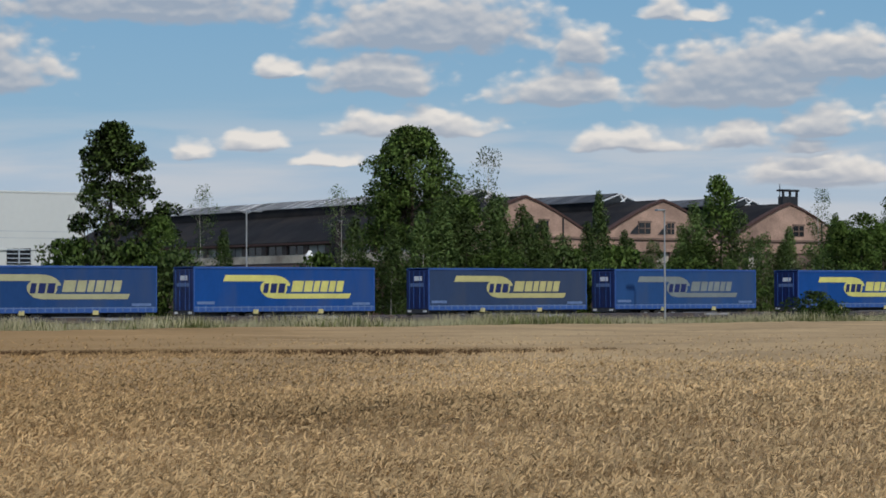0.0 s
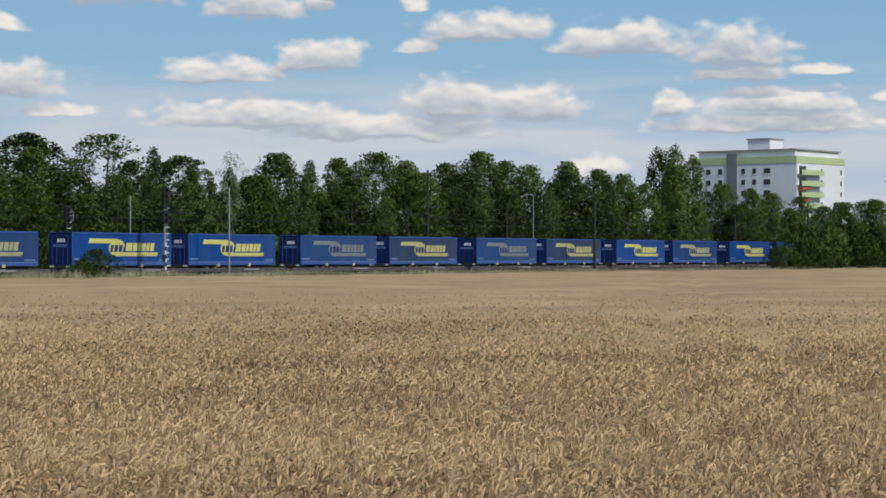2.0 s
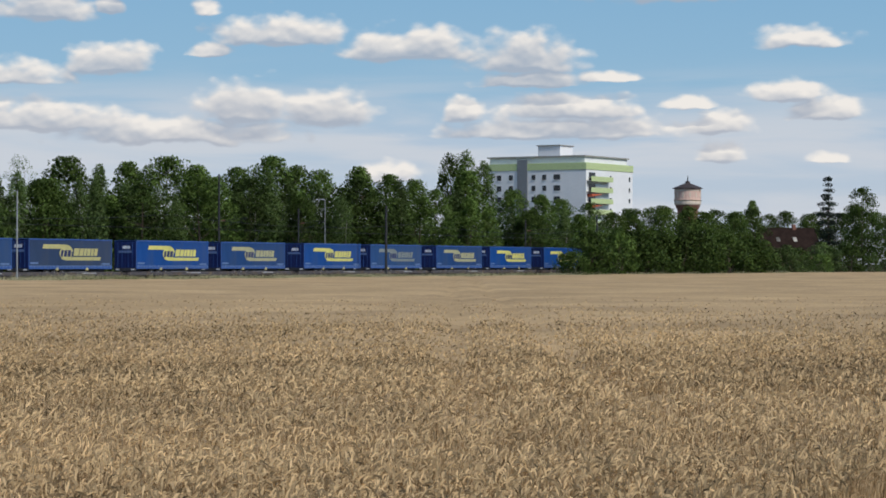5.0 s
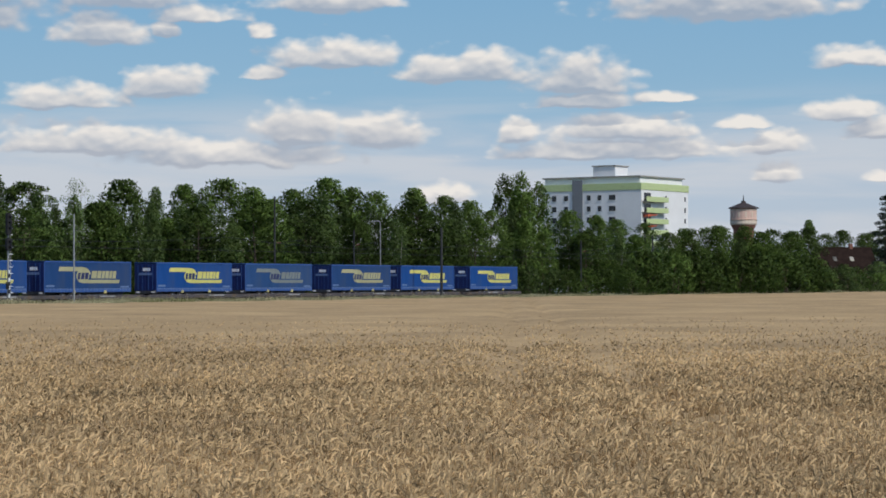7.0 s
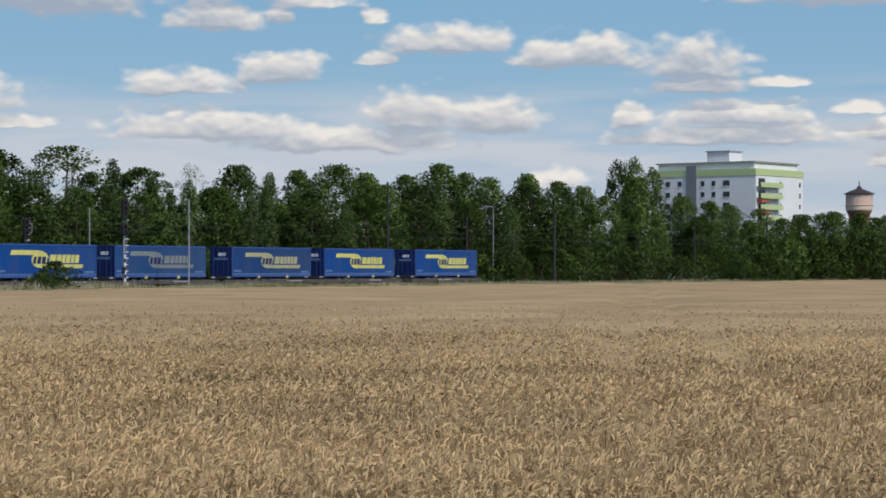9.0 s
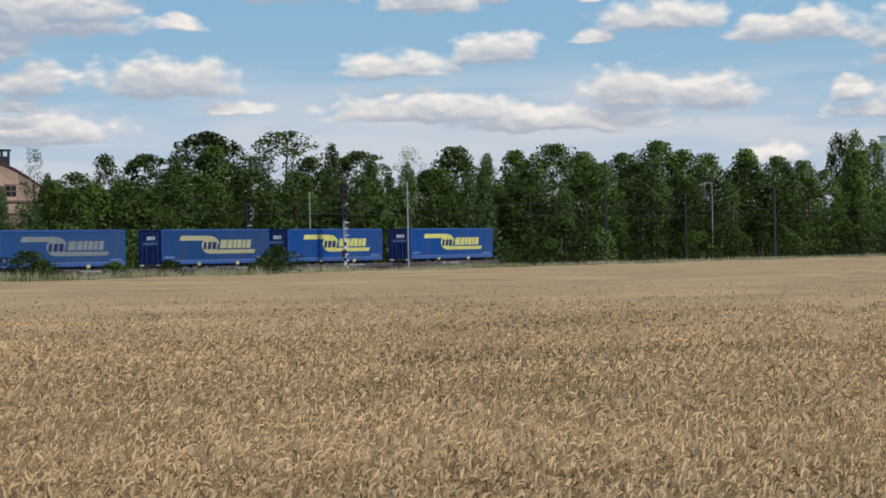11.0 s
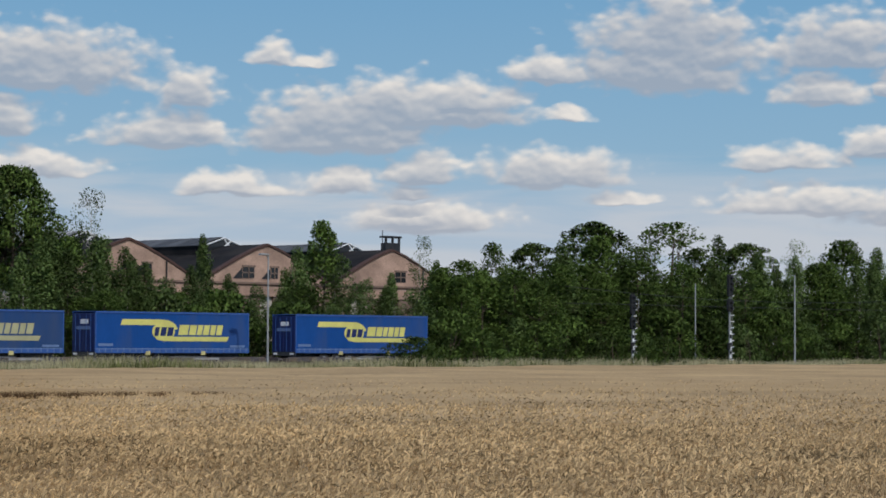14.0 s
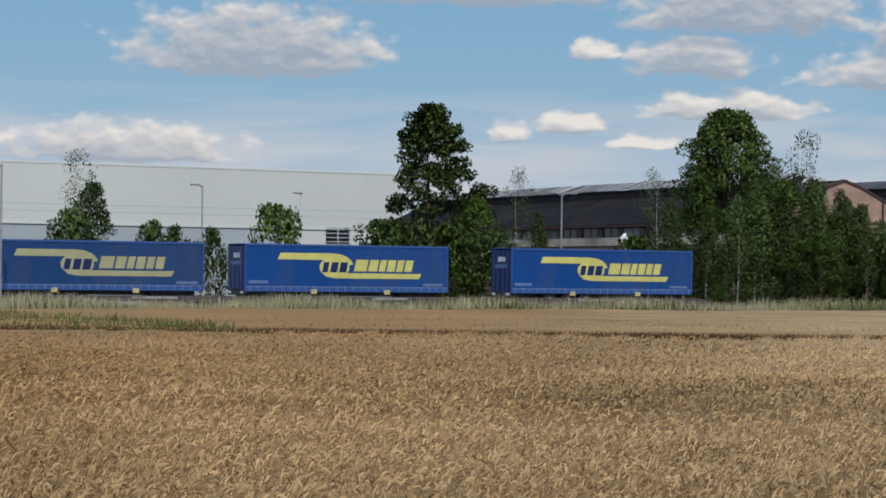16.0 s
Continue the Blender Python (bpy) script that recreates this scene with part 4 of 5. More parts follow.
    part("annex_roof", box(x0 - 7.4, x0 - 0.06, 13.6, 60.4, 5.0, 5.3, 0.03), M["bitumen"], hall)
    cowl = part("vent_cowl", tube([(124.2, 15.0, 5.3), (124.2, 15.0, 6.3), (124.2, 15.0, 6.7), (124.2, 15.0, 7.2)], (0.42, 0.42, 0.5, 0.12), 12), M["plaster"], hall, "white vent cowl on the annex")
    part("cowl_band", tube([(124.2, 15.0, 6.25), (124.2, 15.0, 6.35)], (0.47, 0.47), 12), M["galv"], cowl)
    part("flue", box(129.2, 130.0, 18.0, 18.8, 5.3, 10.2, 0.05), M["bitumen"], hall, "sooty square flue beside the roof")
    # vent house on the last gable
    vent = part("vent_house", box(175.1, 177.3, 0.9, 1.7, 11.0, 13.2, 0.03), M["dark_steel"], hall, "dark roof vent house with a flat cap")
    part("vent_cap", box(174.95, 177.45, 0.8, 1.8, 13.75, 13.95, 0.03), M["dark_steel"], vent)
    for x in (175.2, 176.2, 177.2):
        part("vent_post", box(x - 0.1, x + 0.1, 0.9, 1.1, 13.2, 13.75), M["dark_steel"], vent)
    part("vent_mast", tube([(174.7, 1, 11.5), (174.7, 1, 14.5)], (0.06, 0.05), 6), M["dark_steel"], vent)


def make_warehouse():
    wh = thing("warehouse", pose(0, 190, 0), "large white metal-clad warehouse with a grey-blue base", "warehouse")
    x0, x1, top, low = -62.0, 97.0, 12.1, 6.85
    for i in range(13):
        a = x0 + (x1 - x0) * i / 13
        b = x0 + (x1 - x0) * (i + 1) / 13
        part("cladding_panel", box(a + 0.002, b - 0.002, 0, 0.2, low, top - 0.2), M["panel"], wh)
        part("base_panel", box(a + 0.01, b - 0.01, 0.08, 0.26, 0, low), M["panel_grey"] if b < 88 else M["panel"], wh)
    for z in (7.9, 8.5):
        part("cladding_joint", box(x0, x1, -0.012, 0.0, z, z + 0.04), M["panel_grey"], wh)
    part("coping", box(x0, x1, -0.04, 0.3, top - 0.2, top, 0.03), M["panel"], wh)
    part("ledge", box(x0, x1 - 6, -0.06, 0.06, low - 0.05, low + 0.12), M["panel"], wh)
    part("side_wall", box(x1 - 0.3, x1, 0.3, 60, 0, top), M["panel"], wh)
    part("side_wall", box(x0, x0 + 0.3, 0.3, 60, 0, top), M["panel"], wh)
    part("back_wall", box(x0, x1, 59.7, 60, 0, top), M["panel"], wh)
    part("roof", box(x0 + 0.3, x1 - 0.3, 0.3, 59.7, top - 0.7, top - 0.5), M["sheet_roof"], wh)
    lv = part("louvre_window", box(89.3, 91.6, -0.02, 0.2, 5.6, 7.0), M["dark_glass"], wh, "dark louvred window")
    for j in range(4):
        part("louvre", box(89.25, 91.65, -0.10, -0.02, 5.7 + j * 0.38, 5.78 + j * 0.38), M["panel_grey"], lv)
    part("louvre", box(90.4, 90.5, -0.11, -0.03, 5.6, 7.0), M["panel_grey"], lv)


def make_tower_block():
    """A nine-storey block of flats, seen over its corner."""
    corner = spot(67.9, 222)
    tb = thing("apartment_block", pose(corner.x, corner.y, 0, 0, 0, -7), "white high-rise flats with lime green bands and balconies", "apartment building")
    # local x runs along the balcony front, local y along the long front
    W, L, H, st = 25.0, 29.5, 28.9, 2.8
    part("wall", box(0, W, 0, L, 0, H - 1.3), M["plaster"], tb, "white plaster walls")
    part("parapet", box(-0.15, W + 0.15, -0.15, L + 0.15, H - 3.0, H - 1.25, 0.03), M["green_paint"], tb, "lime green band")
    part("top_storey", box(0.9, W - 1.5, 0.9, L - 0.5, H - 1.3, H + 0.3), M["plaster"], tb)
    part("roof_slab", box(0.4, W - 1.0, 0.4, L, H + 0.3, H + 0.65), M["concrete"], tb)
    part("lift_house", box(2.5, 9, 9.0, 15.5, H + 0.65, H + 3.3), M["plaster"], tb)
    part("lift_house_cap", box(2.2, 9.3, 8.7, 15.8, H + 3.3, H + 3.55), M["concrete"], tb)
    part("stair_strip", box(-0.25, 0, 17.1, 20.1, 0, H - 0.2), M["grey_plaster"], tb, "dark grey stairwell strip")
    for s in range(9):
        z = 1.0 + s * st
        if z + 1.4 > H - 3.1:
            zz = H - 1.15
        else:
            zz = z
        for y, w in ((7.5, 1.9), (11.6, 1.1), (14.8, 1.1), (21.5, 1.2), (25.0, 1.3)):
            x = -0.03 if zz == z else 0.87
            win = part("window", box(x - 0.02, x + 0.1, y, y + w, zz, zz + (1.35 if zz == z else 1.0)), M["dark_glass"], tb)
            part("sill", box(x - 0.12, x - 0.02, y - 0.1, y + w + 0.1, zz - 0.12, zz), M["plaster"], win)
        if z + 1.8 < H - 3.0:
            bal = part("balcony", box(0.2, 11.6, -1.4, 0.0, z - 0.5, z - 0.3), M["concrete"], tb)
            part("balcony_front", box(0.15, 11.65, -1.5, -1.4, z - 0.5, z + 0.75), M["green_paint"], bal, "lime green balcony front")
            part("balcony_side", box(11.57, 11.65, -1.4, 0, z - 0.3, z + 0.75), M["green_paint"], bal)
            part("balcony_door", box(1.4, 4.8, -0.06, 0.06, z - 0.3, z + 1.8), M["dark_glass"], bal)
            if s in (5, 6):
                part("awning", prism([(0.6, z + 1.9), (6.0, z + 1.9), (6.0, z + 1.8), (0.6, z + 1.2)], -1.45, -0.1), M["awning"], bal, "orange awning")
            for x in (12.6, 22.9):
                win = part("window", box(x, x + 0.7, -0.06, 0.06, z, z + 1.2), M["dark_glass"], tb)


def make_water_tower():
    p = spot(70.38, 218)
    wt = thing("water_tower", pose(p.x, p.y, 0), "round cream water tower with a dark tiled cap", "water tower")
    part("shaft", tube([(0, 0, 0), (0, 0, 16.8), (0, 0, 18.3)], (3.1, 2.8, 3.5), 24), M["brick"], wt, "brick shaft")
    part("base_ring", tube([(0, 0, 18.3), (0, 0, 18.6), (0, 0, 19.5), (0, 0, 19.7)], (3.5, 3.7, 3.7, 3.95), 24), M["pale_band"], wt)
    part("tank", tube([(0, 0, 19.7), (0, 0, 22.9)], (3.65, 3.65), 24), M["cream"], wt, "cream rendered tank")
    part("band", tube([(0, 0, 22.2), (0, 0, 22.45)], (3.75, 3.75), 24), M["pale_band"], wt)
    for k in range(12):
        a = k * math.pi / 6
        part("tank_window", box(-0.22, 0.22, -0.06, 0.06, 20.4, 21.8), M["pale_band"], wt, at=pose(3.62 * math.sin(a), -3.62 * math.cos(a), 0, 0, 0, math.degrees(a)))
    part("roof", tube([(0, 0, 22.8), (0, 0, 23.0), (0, 0, 24.4), (0, 0, 24.9)], (4.2, 4.2, 0.7, 0.6), 24), M["tiles"], wt, "dark conical tiled roof")
    part("finial", tube([(0, 0, 24.8), (0, 0, 26.5)], (0.25, 0.05), 8), M["dark_steel"], wt)


make_hall()
make_warehouse()
make_tower_block()
make_water_tower()


def make_shed():
    sh = thing("storage_shed", pose(188, 186, 0), "long dark flat-roofed shed behind the trees", "shed")
    part("wall", box(0, 62, 0, 14, 0, 9.4), M["brown_render"], sh)
    part("roof", box(-0.4, 62.4, -0.4, 14.4, 9.4, 10.0, 0.03), M["bitumen"], sh)
    for i in range(10):
        part("window", box(3 + i * 6, 7 + i * 6, -0.06, 0.02, 5.4, 8.0), M["dark_glass"], sh)


def make_wires():
    """Overhead line of the far track: masts with brackets, a contact wire below a sagging carrier."""
    line = thing("overhead_line", pose(0, 132.8, 0), "thin dark overhead line with slim masts", "overhead line")
    for bearing, lift, r, m in ((58.91, 2.14, 0.13, "dark_steel"), (60.85, 1.31, 0.12, "dark_steel"), (66.42, 1.05, 0.15, "dark_steel")):
        p = spot(bearing, 136.5, lift)
        part("mast", tube([(p.x, 3.7, 0), (p.x, 3.7, p.z)], (r, r * 0.75), 8), M[m], line)
        part("bracket", tube([(p.x, 3.7, 6.9), (p.x, 0, 7.25)], (0.03, 0.03), 5), M["dark_steel"], line)
        part("bracket", tube([(p.x, 3.7, 6.0), (p.x, 0, 7.2)], (0.025, 0.025), 5), M["dark_steel"], line)
        part("insulator", tube([(p.x, 3.4, 6.93), (p.x, 2.9, 6.98)], (0.07, 0.07), 8), M["brick"], line)
    part("contact_wire", tube([(150, 0, 5.85), (400, 0, 5.85)], (0.02, 0.02), 5), M["dark_steel"], line)
    pts = [(150 + 10 * i, 0, 7.3 - 0.9 * (1 - (((i % 6) - 3) / 3) ** 2)) for i in range(26)]
    part("carrier_wire", tube(pts, [0.02] * len(pts), 5), M["dark_steel"], line)


def make_house():
    """A house with a steep tiled roof among the trees."""
    p = spot(72.75, 150)
    ho = thing("house", pose(p.x, p.y, 0, 0, 0, -52), "dark house with a steep brown tiled roof among trees", "house")
    part("wall", box(-6, 6, -4, 4, 0, 5.2), M["brown_render"], ho)
    for s in (-1, 1):
        part("gable", prism([(-4, 5.2), (4, 5.2), (0, 9.4)], -0.15, 0.15), M["brown_render"], ho, at=pose(s * 5.8, 0, 0, 0, 0, 90))
    part("roof", prism([(-4.6, 4.9), (0, 9.9), (4.6, 4.9), (4.6, 4.6), (0, 9.55), (-4.6, 4.6)], -6.5, 6.5), M["brown_tiles"], ho, "dark brown tiled roof", at=pose(0, 0, 0, 0, 0, 90))
    part("chimney", box(1.5, 2.2, -0.4, 0.4, 8.6, 10.6, 0.03), M["brick"], ho)
    for x in (-4.2, -1.2, 2.6):
        win = part("window", box(x, x + 1.2, -4.08, -3.98, 2.6, 4.0), M["dark_glass"], ho)
        part("sill", box(x - 0.1, x + 1.3, -4.15, -4.0, 2.48, 2.6), M["concrete"], win)
    for x in (-2.6, 1.2):
        part("roof_window", box(-0.4, 0.4, -0.6, 0.6, 0, 0.08), M["pale_glass"], ho, at=pose(x, -2.4, 7.35, 47, 0, 0))


make_shed()
make_wires()
make_house()


# ---- masts and signals ----
def make_pole(name, bearing, y, lift, label, material, r=0.07, arm=0.0, group=""):
    p = spot(bearing, y, lift)
    po = thing(name, pose(p.x, y, 0), label, name.replace("_", " "), group)
    part("mast", tube([(0, 0, 0), (0, 0, 0.5), (0, 0, p.z)], (r * 1.5, r, r * 0.7), 10), M[material], po)
    part("foot", box(-0.25, 0.25, -0.25, 0.25, -0.1, 0.15, 0.03), M["concrete"], po)
    for s in ([-1] if arm > 0 else [-1, 1] if arm < 0 else []):
        a = abs(arm)
        part("arm", tube([(0, 0, p.z - 0.15), (s * a * 0.5, 0, p.z + 0.05), (s * a, 0, p.z + 0.08)], (0.05, 0.045, 0.04), 6), M[material], po)
        part("lamp_head", box(s * a - 0.38, s * a + 0.38, -0.16, 0.16, p.z + 0.0, p.z + 0.13, 0.03), M["galv"], po)
    return po


def make_signal(bearing, y, lift, label, plate):
    p = spot(bearing, y, lift)
    si = thing("railway_signal", pose(p.x, y, 0), label, "railway signal", "railway signals")
    part("mast", tube([(0, 0, 0), (0, 0, p.z)], (0.09, 0.08), 8), M["galv"], si)
    part("foot", box(-0.3, 0.3, -0.3, 0.3, -0.1, 0.3, 0.03), M["concrete"], si)
    def screen(name, zc, tall, half, words, parent):
        """A chamfered black screen left of the mast, with hooded lenses."""
        k = half * 0.45
        rim = [(-half + k, zc - tall / 2), (half - k, zc - tall / 2), (half, zc - tall / 2 + k), (half, zc + tall / 2 - k), (half - k, zc + tall / 2), (-half + k, zc + tall / 2), (-half, zc + tall / 2 - k), (-half, zc - tall / 2 + k)]
        ob = part(name, prism([(x - 0.2, z) for x, z in rim], -0.3, -0.08), M["signal_black"], parent, words)
        for i in range(max(1, int(tall / 0.5))):
            z = zc + tall / 2 - 0.3 - 0.48 * i
            part("lens_hood", tube([(-0.2, -0.3, z), (-0.2, -0.55, z)], (0.12, 0.13), 10), M["signal_black"], ob)
        return ob

    screen("signal_head", p.z - 0.95, 1.9, 0.27, "black signal screen", si)
    screen("sub_signal", p.z - 2.65, 1.1, 0.30, "small lower signal screen", si)
    part("cable_box", box(-0.36, -0.08, -0.2, 0.0, 1.9, 2.5, 0.03), M["signal_black"], si)
    for i in range(9):
        z = 0.5 + i * 0.34
        part("mast_band", box(-0.1, 0.1, -0.13, -0.085, z, z + 0.335), M["signal_black"] if i % 2 else M["white"], si)
    part("ladder_rail", tube([(0.34, 0, 0.3), (0.34, 0, p.z - 0.2)], (0.025, 0.025), 5), M["galv"], si)
    for i in range(int(p.z / 0.55)):
        part("rung", tube([(0.05, 0, 0.5 + i * 0.55), (0.62, 0, 0.5 + i * 0.55)], (0.04, 0.04), 5), M["white"], si)
    if plate:
        part("cage", box(0.2, 0.9, -0.03, 0.03, p.z - 1.3, p.z - 1.25), M["galv"], si)
        part("cage", box(0.2, 0.9, -0.03, 0.03, p.z - 0.5, p.z - 0.45), M["galv"], si)
        part("cage", box(0.86, 0.92, -0.03, 0.03, p.z - 1.3, p.z - 0.45), M["galv"], si)


make_pole("lamp_post", 41.19, 121.5, 2.14, "slim grey lamp post beside the railway", "galv", 0.075, 0.4)
make_pole("lamp_post", 54.05, 122.2, 1.71, "slim grey lamp post with a switch box", "galv", 0.085, 0.0)
make_pole("lamp_post", 17.31, 121.5, 2.72, "slim grey lamp post beside the railway", "galv", 0.075, 0.9)
make_pole("street_lamp", 22.14, 170, 2.27, "grey street lamp before the warehouse", "galv", 0.07, 0.6)
make_pole("street_lamp", 24.55, 172, 2.1, "thin pale street lamp before the warehouse", "panel", 0.045, 0.3)
make_pole("street_lamp", 30.95, 168, 2.16, "grey street lamp with two arms", "galv", 0.09, -1.1)
make_pole("catenary_mast", 63.0, 122.5, 1.38, "dark overhead line mast beside the field", "dark_steel", 0.17)
make_pole("street_lamp", 61.5, 137, 1.52, "pale lamp post among the trees", "galv", 0.07, 0.8)
make_pole("catenary_mast", 68.17, 120, 1.16, "dark mast above the trackside bushes", "dark_steel", 0.15)
make_pole("lamp_post", 51.65, 136.0, 1.5, "slim pale post behind the track", "galv", 0.08)
make_signal(52.48, 123.3, 1.72, "tall black railway signal with a banded mast", False)
make_signal(50.12, 135.6, 1.24, "black railway signal with a cage and banded mast", True)


# ---- trees ----
def crown_arrays(rng, clumps, per, sigma, leaf, tall):
    """Small leaves in clumps round the given centres; tall clumps hang as strands."""
    c = np.repeat(np.asarray(clumps), per, 0)
    n = len(c)
    d = rng.normal(size=(n, 3))
    d *= (rng.uniform(0.35, 1.0, n) ** 0.6 * 1.55 / np.linalg.norm(d, axis=1))[:, None]
    p = c + d * np.array((sigma, sigma, sigma * tall))
    a = rng.normal(size=(n, 3))
    a /= np.linalg.norm(a, axis=1)[:, None]
    b = np.cross(a, rng.normal(size=(n, 3)))
    b /= np.linalg.norm(b, axis=1)[:, None]
    s = (leaf * rng.uniform(0.6, 1.35, n))[:, None]
    V = np.stack((p + a * s, p - a * s * 0.7 + b * s * 0.62, p - a * s * 0.7 - b * s * 0.62), 1).reshape(-1, 3)
    # leaves shade as the surface of their clump and crown
    mid = np.asarray(clumps).mean(0)
    out = d * 0.55 + (p - mid) / (np.abs(p - mid).max(0) + 0.01) * 1.3 + np.array((0, 0, 0.45)) + rng.normal(0, 0.3, (n, 3))
    out /= np.linalg.norm(out, axis=1)[:, None]
    return V, np.arange(n * 3).reshape(-1, 3), np.repeat(out, 3, 0)


def crown_clumps(rng, h, r, low, shape, clumps, droop, inner):
    """Centres of the leaf clumps, most of them towards the crown's outside."""
    lobes = rng.uniform(0, 6.28, 5)
    cs = []
    while len(cs) < clumps:
        u = rng.random() ** 0.85
        ang = rng.uniform(0, 6.283)
        wide = r * shape(u) * (1 + 0.20 * math.sin(3 * ang + lobes[0] + 4 * u) + 0.14 * math.sin(5 * ang + lobes[1] - 9 * u) + 0.12 * math.sin(13 * u + lobes[2]))
        d = wide * math.sqrt(rng.uniform(inner, 1.0))
        z = h * (low + (1 - low) * u) + rng.normal(0, 0.2)
        cs.append((d * math.cos(ang), d * math.sin(ang), min(z, h - 0.2) - droop * d))
    return np.array(cs)


def whorl_clumps(rng, h, r, low):
    """Clumps along drooping boughs set in whorls, for a conifer."""
    cs = []
    levels = 24
    for k in range(levels):
        u = min(1.0, max(0.0, k / (levels - 1) + rng.normal(0, 0.012)))
        reach = r * (1 - u) ** 0.8 * rng.uniform(0.45, 1.2) + 0.12
        turn = rng.uniform(0, 6.28)
        for j in range(4):
            a, far = turn + j * 1.257 + rng.normal(0, 0.2), reach * rng.uniform(0.65, 1.1)
            for q in np.arange(0.35, far + 0.05, 0.42):
                cs.append((q * math.cos(a), q * math.sin(a), h * (low + (0.96 - low) * u) - 0.22 * q + 0.05 * q * q))
    return np.array(cs)


def make_tree(name, seed, h, r, low, shape, clumps, per, sigma, leaf, leaf_mat, bark, label, trunk=0.16, stems=1, droop=0.0, boughs=7, twigs=0.3, tall=0.7, inner=0.2):
    """Trunk, forking boughs and a crown of leaf clumps, 1:1 in metres; shape(u) is the crown's width at u of its height."""
    rng = np.random.default_rng(seed)
    tr = thing(name, Matrix.Identity(4), label, name.replace("_", " "))
    cs = whorl_clumps(rng, h, r, low) if shape is None else crown_clumps(rng, h, r, low, shape, clumps, droop, inner)
    bm = bmesh.new()
    tops = []
    for s in range(stems):
        lean = rng.normal(0, 0.025 if stems == 1 else 0.12, 2) * h
        start = rng.normal(0, 0.05 if stems == 1 else 0.35, 2)
        pts = [(start[0] + lean[0] * q + 0.12 * math.sin(3 * q + seed) * (q > 0), start[1] + lean[1] * q, h * 0.9 * q) for q in (0, 0.1, 0.3, 0.5, 0.7, 0.85, 1)]
        tube(pts, [trunk * k for k in (1.4, 1, 0.85, 0.62, 0.4, 0.24, 0.06)], 6, bm)
        tops.append(pts)

    def on_stem(pts, k):
        return next((Vector(a).lerp(Vector(b), (k - a[2]) / (b[2] - a[2])) for a, b in zip(pts, pts[1:]) if a[2] <= k <= b[2]), Vector(pts[-2]))

    # each bough serves the clumps nearest to its fork
    forks = cs[rng.choice(len(cs), min(len(cs), boughs), replace=False)]
    mine = np.argmin(((cs[:, None] - forks[None]) ** 2).sum(2), 1)
    for k in range(len(forks)):
        group = cs[mine == k]
        c = Vector(group.mean(0))
        pts = tops[int(rng.integers(0, stems))]
        at = on_stem(pts, max(0.12 * h, min(0.82 * h, c.z - 0.9 * math.hypot(c.x, c.y) - 0.3)))
        g = trunk * 0.42 * (1.15 - at.z / h)
        fork = at.lerp(c, 0.72)
        tube([at, at.lerp(fork, 0.5) + Vector((0, 0, -0.12)), fork], (g, g * 0.75, g * 0.5), 4, bm)
        for p in group:
            if rng.random() < twigs:
                tube([fork, fork.lerp(Vector(p), 0.55) + Vector((0, 0, 0.12)), Vector(p)], (g * 0.42, g * 0.28, g * 0.12), 3, bm)
    part("trunk", bm, M[bark], tr)
    V, F, N = crown_arrays(rng, cs, per, sigma, leaf, tall)
    crown = new("crown", raw_mesh("crown", V, F, M[leaf_mat], True))
    crown.data.normals_split_custom_set_from_vertices(N.tolist())
    crown.parent = tr
    return tr


ROUND = lambda u: math.sin(math.pi * min(1, 0.12 + 0.88 * u)) ** 0.6
DOME = lambda u: math.sqrt(max(0.03, 1 - u ** 2.2)) * min(1.0, 0.62 + 1.5 * u)
EGG = lambda u: (1 - u) ** 0.55 * (0.55 + 0.45 * min(1, u * 5))
PILLAR = lambda u: 0.75 * math.sin(math.pi * min(1, 0.1 + 0.88 * u)) ** 0.4
SKIRT = lambda u: min(1.0, 0.72 + 1.2 * u) * (1 - u) ** 0.75 + 0.05
models, unused = {}, set()


def plant(kind, bearing, y, lift=None, height=None, wide=1.0, turn=None, seed=[0]):
    """A copy of a model tree, scaled to reach the given lift above the horizon."""
    seed[0] += 1
    m, h = models[kind]
    p = spot(bearing, y, lift)
    z = p.z if lift is not None else height
    rr = random.Random(seed[0])
    at = pose(p.x, y, 0, 0, 0, rr.uniform(0, 360) if turn is None else turn)
    if kind in unused:
        unused.discard(kind)
        ob = m
        ob.matrix_basis = at
    else:
        ob = copy_thing(m, at)
    s = z / h
    ob.scale = (s * wide, s * wide, s)
    return ob


